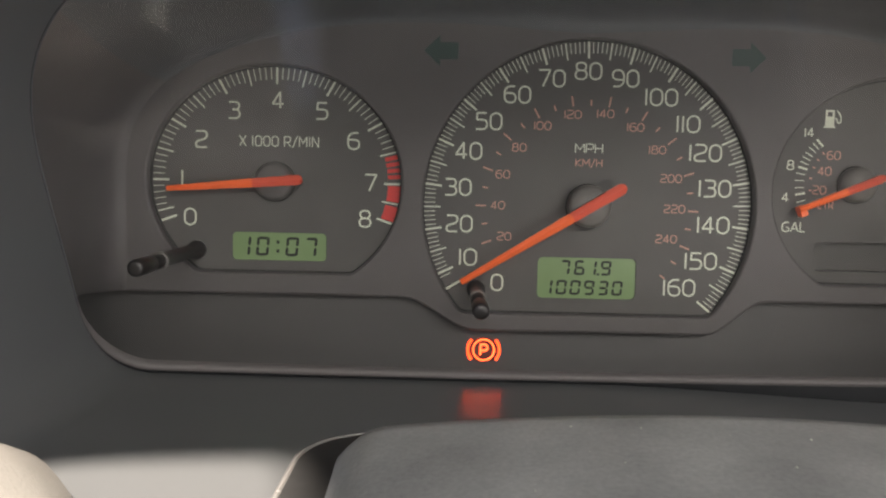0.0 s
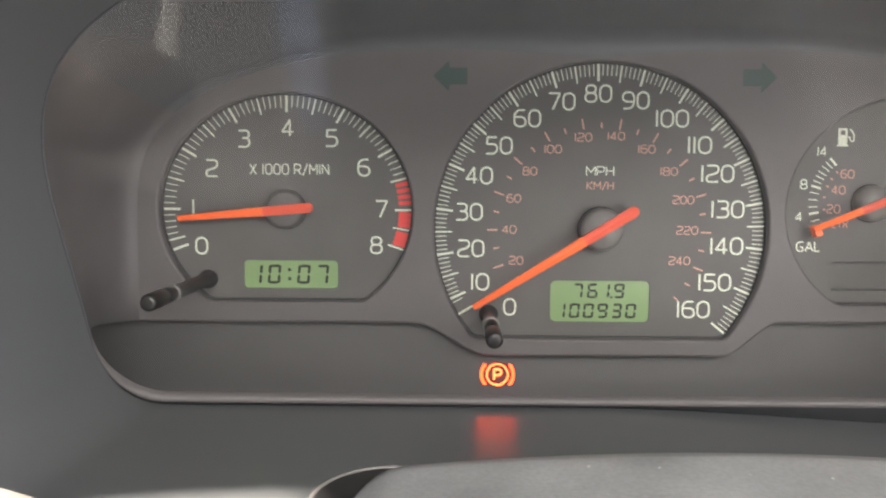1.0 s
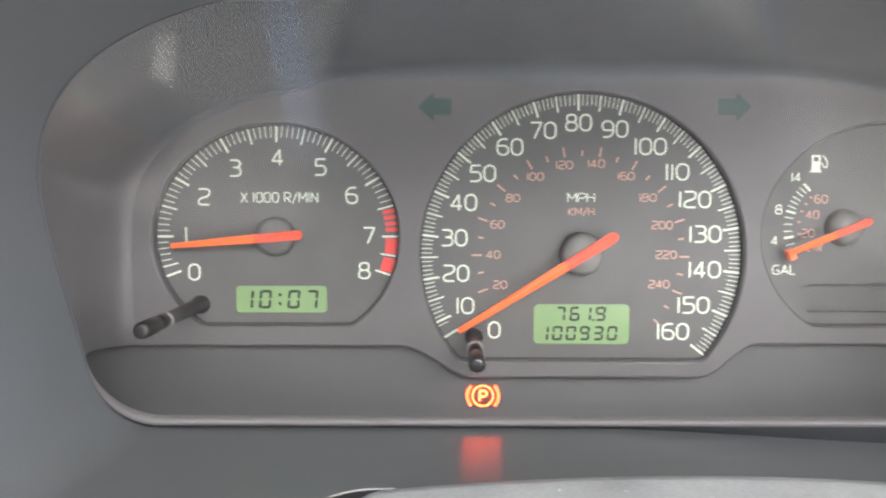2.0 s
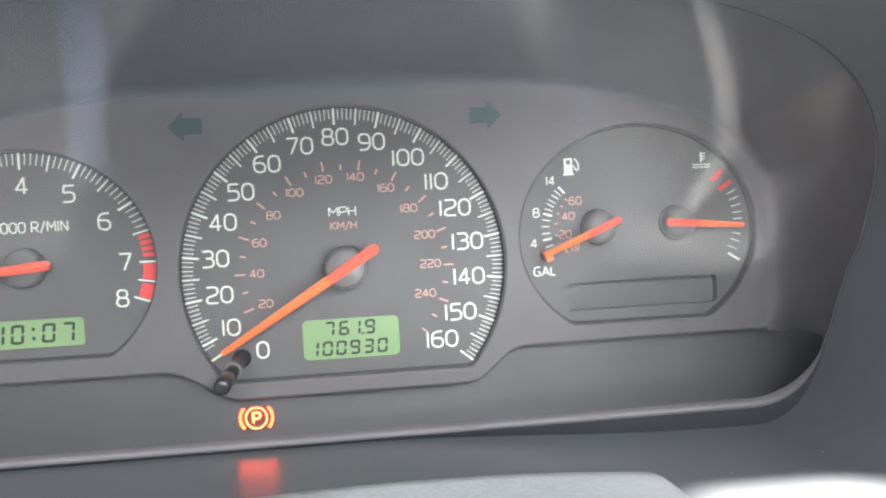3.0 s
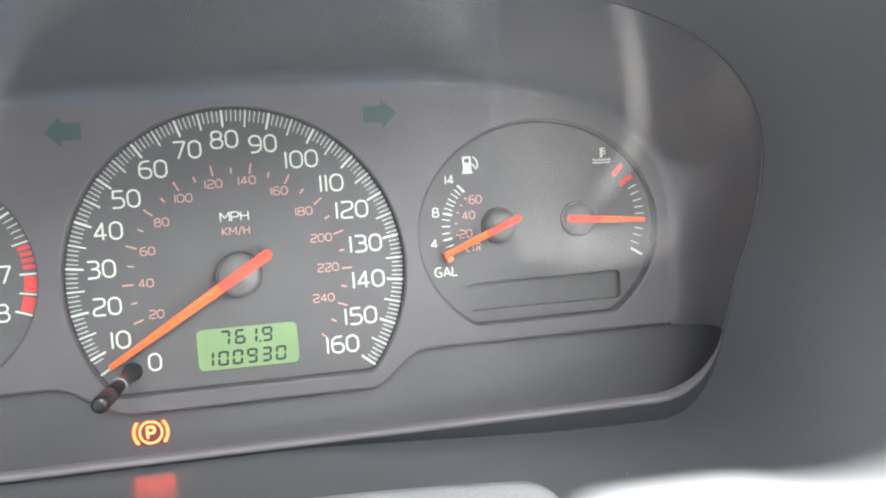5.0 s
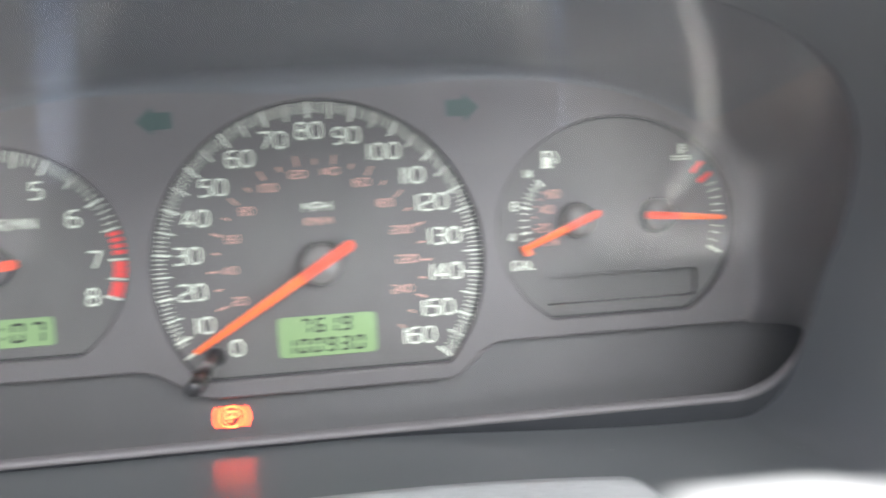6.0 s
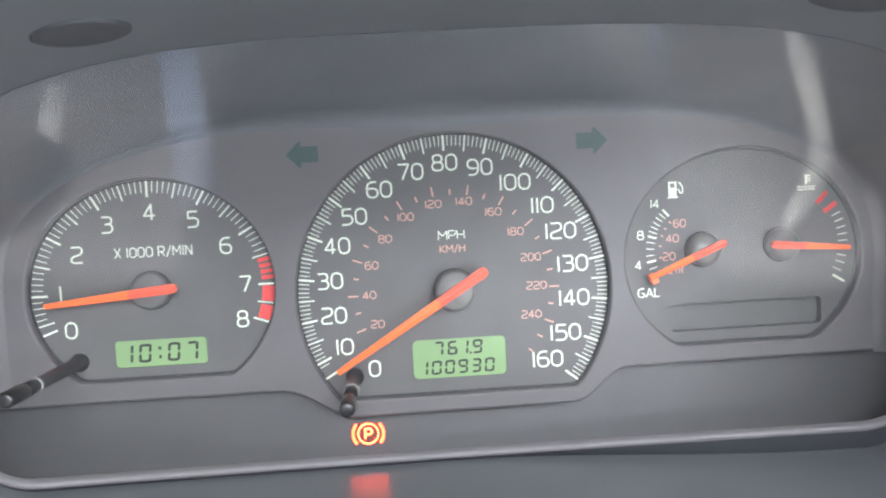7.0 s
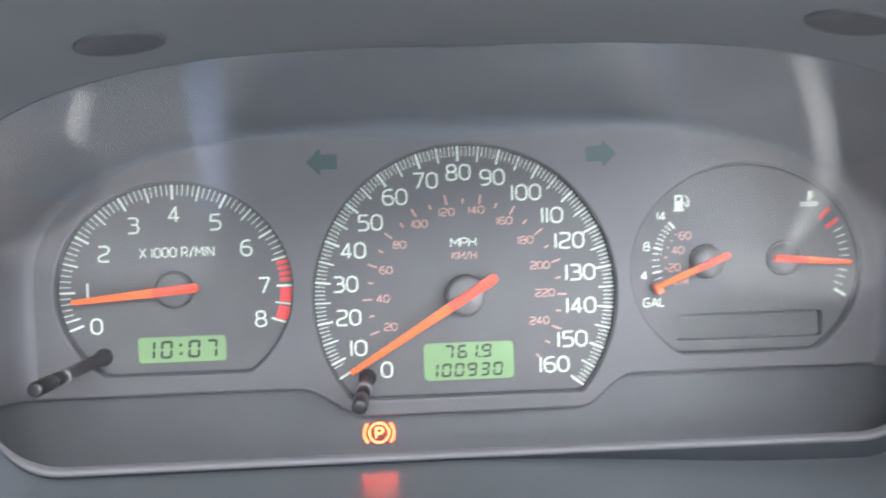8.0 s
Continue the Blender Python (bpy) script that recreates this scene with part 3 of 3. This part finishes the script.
# Dark ring on each dial's rim, painted as the bezel's shade.
for g, owner in ((TACH, tacho), (SPEED, speedo), (FUEL, fuel)):
    wide, tight = (dial_outline(*g["c"], g["r"][0] + d, g["r"][1] + d, g["flat"] - d) for d in (0.6, -0.5))
    part("edge_shade", cut_plate("edge_shade", wide, [tight], -0.16, -0.02, 0.01, SHADE), owner, "dark ring painted as shade round the dial's edge")


def arrow(name, x, z, side):
    pts = [(5.2, 0), (0.4, 4.6), (0.4, 2.5), (-5.0, 2.5), (-5.0, -2.5), (0.4, -2.5), (0.4, -4.6)]
    me = slab(name, [(side * px, pz) for px, pz in pts], -0.12, 0.0, GREEN)
    part(name, me, mask, "unlit dark green turn signal arrow", at_face(x, z, MASK_FRONT - 0.02))


arrow("turn_arrow", -45.0, 44.6, -1)
arrow("turn_arrow", 46.6, 44.4, 1)

# ---- warning light strip with the lit brake symbol ----
strip_panel = thing("warning_light_panel", "smoked dark warning light strip below the gauges", "panel")
part("panel_plate", slab("panel_plate", rounded(-166, 166, -57, -25, 6), 2.0, 3.5, PANEL), strip_panel)
brake = part("brake_light", slab("brake_light", arc(0, 0, 5.4, 4.0, 0, 360, 40)[:-1], -0.06, 0.2, GLOW), strip_panel, "glowing orange parking brake symbol", at_face(-29.9, -46.7, 1.8))
part("symbol_ring", strip("symbol_ring", arc(0, 0, 3.3, 3.3, 0, 360, 40)[:-1], 0.46, -0.16, -0.06, LIT_CORE, True), brake)
part("symbol_letter", lettering("P", 2.8, 3.9, LIT_CORE, 0.15), brake, m=at_face(0.1, 0, -0.1))
for a in (0, 180):
    part("symbol_arc", strip("symbol_arc", arc(0.2 if a == 0 else -0.2, 0, 4.75, 4.75, a - 42, a + 42, 16), 0.8, -0.16, -0.06, LIT, False), brake)


# ---- clear lens ----
def lens_y(x, z):
    return -(18.0 + 0.55 * (z + 30.0) + x * x / 1000.0)


def lens_loop(grow=0.0):
    """The lens's edge, seen from the driver: oval above, straight below."""
    pts = [(x, z) for x, z in half_oval(139 + grow, 68 + grow, 3.0, 0.0, 56)]
    pts += [(-139.9 - grow, -7 - 7 * i) for i in range(3)]
    pts += arc(-122.4, -28, 17.5 + grow, 18.6 + grow, 180, 270, 10)
    pts += [(-122.4 + 241.0 * i / 40, -46.6 - grow - 4.6 * (1 - ((i - 20) / 20) ** 2)) for i in range(1, 40)]
    pts += arc(118.6, -28, 18.2 + grow, 18.6 + grow, 270, 360, 10)
    pts += [(137.0 + grow, -21 + 7 * i) for i in range(3)]
    return pts


def lens_mesh():
    edge = lens_loop()
    rings, n = 14, len(edge)
    verts = [(0, lens_y(0, 8), 8.0)]
    for k in range(1, rings + 1):
        for x, z in edge:
            px, pz = x * k / rings, 8 + (z - 8) * k / rings
            verts.append((px, lens_y(px, pz), pz))
    faces = [[0, 1 + i, 1 + (i + 1) % n] for i in range(n)]
    for k in range(rings - 1):
        a, b = 1 + k * n, 1 + (k + 1) * n
        faces += [[a + i, b + i, b + (i + 1) % n, a + (i + 1) % n] for i in range(n)]
    return mesh_of("gauge_lens", verts, faces, LENS, True)


lens = whole("gauge_lens", lens_mesh(), "clear curved plastic lens over the gauges, slightly hazy", "lens")
lens.visible_shadow = False


# ---- hood round the cluster ----
def ramp01(v, a, b):
    u = min(1.0, max(0.0, (v - a) / (b - a)))
    return u * u * (3 - 2 * u)


def skin(name, layers, mat, closed):
    n = len(layers[0])
    verts = [p for layer in layers for p in layer]
    faces = [[k * n + i, k * n + (i + 1) % n, (k + 1) * n + (i + 1) % n, (k + 1) * n + i] for k in range(len(layers) - 1) for i in range(n if closed else n - 1)]
    return mesh_of(name, verts, faces, mat, True)


edge = lens_loop()


def bead(scale, dy_top, dy_low, drop, skew=0.0):
    """A loop beside the lens's edge; the lower side bulges into a lip."""
    out = []
    for x, z in edge:
        w = ramp01(-z, 27, 46)
        k = 1 + (scale - 1) * (0.3 + 0.7 * w)
        out.append((x * k, lens_y(x, z) + dy_top * 0.25 * (1 - w) + dy_low * w, z * k - (drop + skew * ramp01(x, 0, 110)) * w))
    return out


def inner_wall():
    """From the bezel's face forward to the lens: a tight bend above, a wide one at the sides, a plain step below."""
    layers = [[] for _ in range(11)]
    for x, z in edge:
        side = ramp01(abs(x), 70, 128)
        low = ramp01(-z, 22, 27)
        front = Vector((x, lens_y(x, z), z))
        corner = Vector(((x + 0.9) * (1.04 + 0.03 * side) - 0.9, -4.15, z * 57.5 / 68.0 if z > 0 else z * 1.4))
        deep = Vector(((x + 0.9) * 1.16, 1.9, max(z * 1.16, -54.0)))
        inward = Vector((-(corner.x + 0.9), 0, -max(0.0, corner.z) * 0.6)).normalized()
        start = corner + inward * (7.0 + 3.0 * side)
        bend = corner.lerp(front, 0.13 + 0.82 * side)
        for k, layer in enumerate(layers):
            u = k / 9
            if k < 10:
                p = start.lerp(corner, u).lerp(corner.lerp(bend, u), u)
            else:
                p = front
            q = deep.lerp(front, min(1.0, k / 10))
            layer.append(tuple(p.lerp(q, low)))
    return layers


loop_mid = bead(1.0, 0.0, 0.0, 0.0)
loop_lip = bead(1.004, -1.6, -1.7, 2.4)
loop_under = bead(1.005, -3.0, -0.4, 3.4, 4.6)
hood = thing("instrument_hood", "dark grey grained plastic hood shading the instrument cluster", "hood")
frame_skin = skin("lens_frame", [loop_mid, bead(1.001, -0.5, -1.0, 0.3), bead(1.002, -1.0, -1.9, 0.9), bead(1.003, -1.4, -2.2, 1.8), loop_lip], BEZEL, True)
wall_skin = skin("inner_wall", inner_wall(), BEZEL, True)
for me, height in ((frame_skin, -22.0), (wall_skin, 44.0)):
    me.materials.append(HOOD)
    for k, face in enumerate(me.polygons):
        face.material_index = 1 if edge[k % len(edge)][1] > height else 0
part("lens_frame", frame_skin, hood, "smooth grey frame round the lens")
part("inner_wall", wall_skin, hood, "smooth grey bend between lens and bezel")
# Dark band stands in for the shade under the frame's lip.
part("lip_shade_band", skin("lip_shade_band", [loop_lip, bead(1.0045, -2.3, -1.2, 3.1, 2.0), loop_under], LIP_SHADE, True), hood, "dark band below the frame's lip, its shade painted in")


def hood_rim(x, z):
    w = ramp01(-z, -10, 45)
    # The unseen middle reaches far out to keep sun off the column cover.
    reach = -134.0 + (0.09 if x < 0 else 0.02) * x - 22.0 * ramp01(x, 104, 138) - 104.0 * (ramp01(x, -88, -57) if x < 0 else ramp01(-x, -74, -34)) * (1 - w) - 62.0 * w
    reach += 34.0 * ramp01(abs(x), 118, 136) * ramp01(z, -42, -12) * (1 - ramp01(z, 4, 34))
    return (x * (0.985 + 0.07 * w), reach, z * 1.02 - 5.0 * w)


def funnel():
    out = []
    for u in (0.0, 0.1, 0.2, 0.3, 0.4, 0.5, 0.6, 0.7, 0.8, 0.9, 1.0):
        row = []
        for (x, z), (ax, ay, az) in zip(edge, loop_under):
            bx, by, bz = hood_rim(x, z)
            row.append((ax + (bx - ax) * u, ay + (by - ay) * u, az + (bz - az) * u + 1.6 * math.sin(math.pi * u) * ramp01(z, -20, 40)))
        out.append(row)
    return out


tunnel = funnel()
low = [i for i, (x, z) in enumerate(edge) if z < -39.0]
lo, hi = low[0], low[-1]
n = len(edge)
over = [(hi + k) % n for k in range((lo - hi) % n + 1)]
under = list(range(lo, hi + 1))
part("lining", skin("lining", tunnel, LINING, True), hood, "dark lining of the hood, smooth along the ledge")
rim_row = [tunnel[-1][i] for i in over]
shell = [rim_row]
for grow, dy in ((1.5, -2.0), (4.0, -2.6), (7.0, -1.0), (10.0, 4.0), (16.0, 40.0), (24.0, 150.0)):
    shell.append([(x * (1 + grow / 130), y + dy, z + grow * ramp01(z, -30, 30)) for x, y, z in rim_row])
part("hood_shell", skin("hood_shell", shell, HOOD, False), hood)
front_row = [tunnel[-1][i] for i in under]
front = [front_row, [(x, y - 2.0, z - 1.5) for x, y, z in front_row], [(x, y - 3.0, z - 4.0) for x, y, z in front_row], [(x, y - 3.0, z - 90.0) for x, y, z in front_row]]
part("apron_front", skin("apron_front", front, LINING, False), hood)


def hood_z(x, y):
    """The height of the hood's underside, near its middle."""
    e = 68.0 * max(0.0, 1 - abs((x + 0.9) / 139.0) ** 3) ** (1 / 3)
    y0, y1 = lens_y(x, e) - 2.2, hood_rim(x, e)[1]
    u = (y - y0) / (y1 - y0)
    return e * 1.006 + e * 0.014 * u + 1.6 * math.sin(math.pi * u)


def screw_well(x, y):
    """A dark oval pad just below the hood's underside, painted as a shaded recess."""
    rings = [(9.7, 0.7), (9.5, -0.1), (9.0, -0.35), (8.1, -0.2), (5.6, -0.1), (2.4, -0.1)]
    n = 36
    v = []
    for r, dz in rings:
        for i in range(n):
            px, py = x + r * math.cos(2 * math.pi * i / n), y + r * 0.9 * math.sin(2 * math.pi * i / n)
            v.append((px, py, hood_z(px, py) + dz - 0.6))
    f = [[k * n + i, k * n + (i + 1) % n, (k + 1) * n + (i + 1) % n, (k + 1) * n + i] for k in range(len(rings) - 1) for i in range(n)]
    f.append([(len(rings) - 1) * n + i for i in range(n)])
    part("screw_well", mesh_of("screw_well", v, f, RECESS_SHADE, True), hood, "dark oval pad painted as a shaded recess under the hood")


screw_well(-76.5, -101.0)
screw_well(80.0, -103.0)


def cover_z(x, y):
    """The crown of the column cover."""
    u = min(1.0, max(0.0, (-109.0 - y) / 120.0))
    z = -33.6 - 6.0 * ((x - 5.0) / 65.0) ** 2 - 4.0 * (1 - min(1.0, u / 0.05)) ** 2 - 13.0 * u
    return z - 5.0 * max(0.0, (abs(x - 2.75) - 55.5) / 9.0) ** 2


def cover_back(x):
    return -109.0 + 7.0 * (abs(x - 0.5) / 63.0) ** 2


def cover_strip(x0, x1, cols, y1=-232.0, rows_=20):
    """The cover's crown with its sides hanging down all round."""
    v = []
    for j in range(rows_ + 1):
        u = (j / rows_) ** 1.5
        for i in range(cols + 1):
            x = x0 + (x1 - x0) * i / cols
            y = cover_back(x) + (y1 - cover_back(x)) * u
            v.append((x, y, cover_z(x, y + (cover_back(0.5) - cover_back(x)) * (1 - u))))
    c_ = cols + 1
    f = [[j * c_ + i, j * c_ + i + 1, (j + 1) * c_ + i + 1, (j + 1) * c_ + i] for j in range(rows_) for i in range(cols)]
    ring = list(range(c_)) + [j * c_ + cols for j in range(1, rows_ + 1)] + [rows_ * c_ + i for i in range(cols - 1, -1, -1)] + [j * c_ for j in range(rows_ - 1, 0, -1)]
    b0 = len(v)
    for k in ring:
        x, y, z = v[k]
        v.append((x + (2.0 if x > 0 else -2.0), y + 1.0, z - 75.0))
    m_ = len(ring)
    f += [[ring[k], ring[(k + 1) % m_], b0 + (k + 1) % m_, b0 + k] for k in range(m_)]
    return v, f


column = thing("steering_column_cover", "grained grey plastic steering column cover with dust specks", "column cover")
v, f = cover_strip(-62.0, 69.0, 60)
part("upper_shell", mesh_of("upper_shell", v, f, SHROUD, True), column)
part("column_tube", lathe("column_tube", [(18, 125), (18, -60), (18, -205)], BLACK, 24), column, "dark steering column tube", Matrix.Translation((0.0005, 0, -0.092)))
rng = random.Random(4)
SPECK = mesh_of("dust_speck", [(-0.2, 0, 0), (0, -0.2, 0), (0.2, 0, 0), (0, 0.2, 0), (0, 0, 0.18)], [[0, 1, 4], [1, 2, 4], [2, 3, 4], [3, 0, 4], [0, 3, 2, 1]], WHITE)
for _ in range(34):
    px, py = rng.uniform(-48, 50), rng.uniform(-185, -116)
    part("dust_speck", SPECK, column, m=Matrix.Translation((px * 0.001, py * 0.001, cover_z(px, py) * 0.001)) @ Matrix.Scale(rng.uniform(0.5, 1.5), 4))


def apron_z(x, y):
    u = min(1.0, max(0.0, (-y - 6) / 190.0))
    return -56.0 + 4.5 * min(1.2, (x / 127.0) ** 2) - 0.6 * u


for px, py in ((78.0, -38.0), (112.0, -26.0), (46.0, -60.0), (-104.0, -52.0), (96.0, -64.0), (-70.0, -40.0), (20.0, -48.0), (124.0, -58.0)):
    part("dust_speck", SPECK, hood, m=Matrix.Translation((px * 0.001, py * 0.001, (apron_z(px, py) - 0.2 - 1.6 * ramp01(px, 0, 110)) * 0.001)) @ Matrix.Scale(0.9, 4))


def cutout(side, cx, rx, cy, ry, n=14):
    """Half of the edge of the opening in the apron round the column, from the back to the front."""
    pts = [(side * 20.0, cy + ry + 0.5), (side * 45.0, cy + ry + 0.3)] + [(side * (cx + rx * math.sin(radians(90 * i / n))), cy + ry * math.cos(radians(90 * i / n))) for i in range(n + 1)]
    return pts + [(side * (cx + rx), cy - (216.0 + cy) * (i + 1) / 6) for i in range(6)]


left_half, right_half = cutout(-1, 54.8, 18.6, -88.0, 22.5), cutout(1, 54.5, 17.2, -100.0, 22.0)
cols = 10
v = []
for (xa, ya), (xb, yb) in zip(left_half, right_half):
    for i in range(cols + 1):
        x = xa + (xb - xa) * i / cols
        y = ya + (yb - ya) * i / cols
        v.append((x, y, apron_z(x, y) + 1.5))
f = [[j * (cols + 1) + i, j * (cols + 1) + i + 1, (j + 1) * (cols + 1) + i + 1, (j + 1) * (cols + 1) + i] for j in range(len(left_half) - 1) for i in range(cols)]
# Flat dark patch stands in for the shaded gap round the column.
gaiter = thing("column_gap_patch", "flat dark patch standing in for the shaded gap round the steering column", "gaiter")
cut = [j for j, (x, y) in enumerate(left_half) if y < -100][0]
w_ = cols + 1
part("gap_patch_skin", mesh_of("gap_patch_skin", v[:(cut + 1) * w_], f[:cut * cols], SHADE, True), gaiter)
# Blue patch out of view, painted as sky for the lens to mirror.
part("sky_band", mesh_of("sky_band", v[cut * w_:], [[k - cut * w_ for k in q] for q in f[cut * cols:]], SKY_BLUE, True), gaiter, "unseen blue patch beside the column, painted as reflected sky")


def bead_along(name, path, r, mat, n=8):
    """A rounded bead along a path of points."""
    v = []
    m = len(path)
    for k in range(m):
        a, b_ = Vector(path[max(0, k - 1)]), Vector(path[min(m - 1, k + 1)])
        d = (b_ - a).normalized()
        s = d.cross(Vector((0, 0, 1))).normalized()
        t = s.cross(d)
        rr = r * min(1.0, 0.25 + k / 4)
        for i in range(n):
            q = Vector(path[k]) + (s * math.cos(2 * math.pi * i / n) + t * math.sin(2 * math.pi * i / n)) * rr
            v.append(tuple(q))
    f = [[k * n + i, k * n + (i + 1) % n, (k + 1) * n + (i + 1) % n, (k + 1) * n + i] for k in range(m - 1) for i in range(n)]
    return mesh_of(name, v, f, mat, True)


# The rim's pale colour also stands in for the glint along it.
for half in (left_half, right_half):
    part("opening_rim", bead_along("opening_rim", [(x, y, apron_z(x, y) + 1.3) for x, y in half], 0.7, GLINT), gaiter, "pale worn edge of the opening, sun glint painted in")


def stalk(name, label, x, z, turn):
    ob = thing(name, label, "stalk", group="column stalks", at=Matrix.Translation((x * 0.001, -0.138, z * 0.001)) @ Matrix.Rotation(radians(turn), 4, "Z"))
    part("stalk_knob", lathe("stalk_knob", [(3, 26), (12, 24), (19, 19), (24, 10.5), (25.8, 2), (25.4, -6), (22.5, -13), (17, -19.5), (10, -24), (3, -25.8), (0.3, -26)], STALK), ob)
    part("stalk_arm", lathe("stalk_arm", [(9, 20), (8, 45), (7.5, 70)], STALK, 24), ob, "slim stalk arm", Matrix.Rotation(radians(-105), 4, "X"))


stalk("indicator_stalk", "light grey plastic indicator stalk with a rounded end", -124.0, -60.0, -35)
stalk("wiper_stalk", "light grey plastic wiper stalk with a rounded end", 150.0, -60.0, 35)


def slot_rim(side, pts, width):
    """An added flat, pale strip painted as the lens's bright streak, fading out towards the back."""
    curve = [Vector((side * x, y, 0)) for x, y in pts]
    fine = []
    for k in range(len(curve) - 1):
        a, b_, c, d = curve[max(0, k - 1)], curve[k], curve[k + 1], curve[min(len(curve) - 1, k + 2)]
        for i in range(8):
            u = i / 8
            fine.append(0.5 * (2 * b_ + (c - a) * u + (2 * a - 5 * b_ + 4 * c - d) * u * u + (3 * b_ - a - 3 * c + d) * u ** 3))
    fine.append(curve[-1])
    v, m = [], len(fine)
    for k, p in enumerate(fine):
        d = (fine[min(m - 1, k + 1)] - fine[max(0, k - 1)]).normalized()
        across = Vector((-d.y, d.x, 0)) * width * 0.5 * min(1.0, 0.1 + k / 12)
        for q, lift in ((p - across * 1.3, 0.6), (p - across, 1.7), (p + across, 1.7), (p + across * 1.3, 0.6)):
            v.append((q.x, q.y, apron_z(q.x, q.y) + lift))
    f = [[4 * k + i, 4 * k + i + 1, 4 * k + i + 5, 4 * k + i + 4] for k in range(m - 1) for i in range(3)]
    part("slot_rim", mesh_of("slot_rim", v, f, STREAK, True), hood, "pale strip painted as a bright streak in the lens")


def stalk_slot(x0, x1, y0, y1):
    """An added dark patch, out of view, that darkens the lens's reflection there."""
    v = []
    for k in range(9):
        y = y0 + (y1 - y0) * k / 8
        round_off = 5.0 * (1 - min(1.0, k / 2)) ** 2
        v += [(x, y, apron_z(x, y) + 0.9) for x in (x0 + round_off, (x0 + x1) / 2, x1 - round_off)]
    f = [[3 * k + i, 3 * k + i + 1, 3 * k + i + 4, 3 * k + i + 3] for k in range(8) for i in range(2)]
    part("stalk_slot", mesh_of("stalk_slot", v, f, SHADE, True), hood, "unseen dark patch added to darken the lens reflection")


# Unseen dark patch keeps the lens reflection dark right of the streak.
stalk_slot(114.5, 140.0, -116.0, -196.0)
# Pale strips added to paint the bright streaks mirrored in the lens.
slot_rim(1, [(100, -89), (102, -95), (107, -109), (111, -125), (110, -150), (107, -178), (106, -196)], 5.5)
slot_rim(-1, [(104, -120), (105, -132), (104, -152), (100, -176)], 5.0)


# ---- reset rods through the lens ----
def rod(label, x, z, tip, ring_y):
    ob = thing("reset_rod", label, "reset knob", group="reset rods", at=at_face(x, z))
    part("shaft", lathe("shaft", [(2.9, 0.2), (2.9, -1.5), (2.1, -1.6), (2.0, ring_y), (2.0, tip + 12)], BLACK, 28), ob)
    part("grip", lathe("grip", [(2.0, tip + 12), (2.25, tip + 11.5), (2.25, tip + 1.0), (1.9, tip + 0.2), (1.3, tip), (0.2, tip)], BLACK, 28), ob, "rounded black grip")
    part("lens_grommet", lathe("lens_grommet", [(2.0, ring_y + 0.5), (2.5, ring_y + 0.4), (2.5, ring_y - 0.4), (2.0, ring_y - 0.5)], CAP, 28), ob, "thin pale ring where the rod leaves the lens")


rod("black plastic clock setting rod passing through the lens", -119.3, -17.0, -54.0, -35.0)
rod("black plastic trip reset rod passing through the lens", -32.9, -27.2, -46.0, -22.0)


# ---- plain unseen cabin that closes the place, its edges set to trim daylight ----
def cabin_box(name, x0, x1, y0, y1, z0, z1, mat, label, kind="structure", category="cabin"):
    """An upright block in world metres."""
    v = [(x, y, z) for z in (z0, z1) for y in (y0, y1) for x in (x0, x1)]
    f = [[0, 2, 3, 1], [4, 5, 7, 6], [0, 1, 5, 4], [1, 3, 7, 5], [3, 2, 6, 7], [2, 0, 4, 6]]
    me = mesh_of(name, [(x * 1000, y * 1000, z * 1000) for x, y, z in v], f, mat)
    bm = bmesh.new()
    bm.from_mesh(me)
    bmesh.ops.bevel(bm, geom=list(bm.edges), offset=0.012, segments=2, affect="EDGES")
    bm.to_mesh(me)
    bm.free()
    return tagged(new(name, me), label, category, "", kind)


cabin_box("floor", -0.60, 1.10, -2.2, 0.9, 0.10, 0.15, CLOTH, "grey carpeted cabin floor")
cabin_box("wall_left", -0.60, -0.54, -2.2, 0.9, 0.15, 1.1, CLOTH, "grey cloth door lining below the window")
cabin_box("wall_right", 1.04, 1.10, -2.2, 0.9, 0.15, 1.0, CLOTH, "grey cloth door lining below the window")
cabin_box("wall_rear", -0.60, 1.10, -2.2, -2.1, 0.15, 1.02, CLOTH, "grey cloth rear wall below the window")
cabin_box("wall_front", -0.60, 1.10, 0.85, 0.9, 0.15, 0.95, DASH, "dark front bulkhead")
# The front edge of this unseen ceiling is placed to cut the sun.
cabin_box("ceiling", -0.60, 1.10, -2.2, -0.27, 1.40, 1.44, CLOTH, "light grey cloth headliner")
for x in (-0.60, 1.04):
    cabin_box("pillar", x, x + 0.06, -1.15, -1.05, 1.0 if x > 0 else 1.1, 1.40, CLOTH, "grey door pillar")
    cabin_box("pillar", x, x + 0.06, -2.2, -2.1, 1.02 if x > 0 else 1.1, 1.40, CLOTH, "grey rear pillar")
# Unseen block, added to darken lens reflections and narrow the rear light.
cabin_box("unseen_backrest", -0.26, 0.20, -0.92, -0.80, 0.15, 1.12, SEAT, "unseen dark backrest block added to darken the lens reflection", kind="", category="seat")
cabin_box("dashboard", -0.54, 1.04, 0.16, 0.85, 0.60, 0.90, DASH, "dark grained plastic dashboard top", category="dashboard")
cabin_box("dashboard", 0.22, 1.04, -0.02, 0.16, 0.55, 0.88, DASH, "dark grained plastic dashboard beside the cluster", category="dashboard")
cabin_box("dashboard", -0.54, -0.22, -0.02, 0.16, 0.55, 0.88, DASH, "dark grained plastic dashboard beside the cluster", category="dashboard")
cabin_box("dashboard", -0.22, 0.22, 0.06, 0.16, 0.55, 0.78, DASH, "dark plastic dashboard body behind the cluster", category="dashboard")
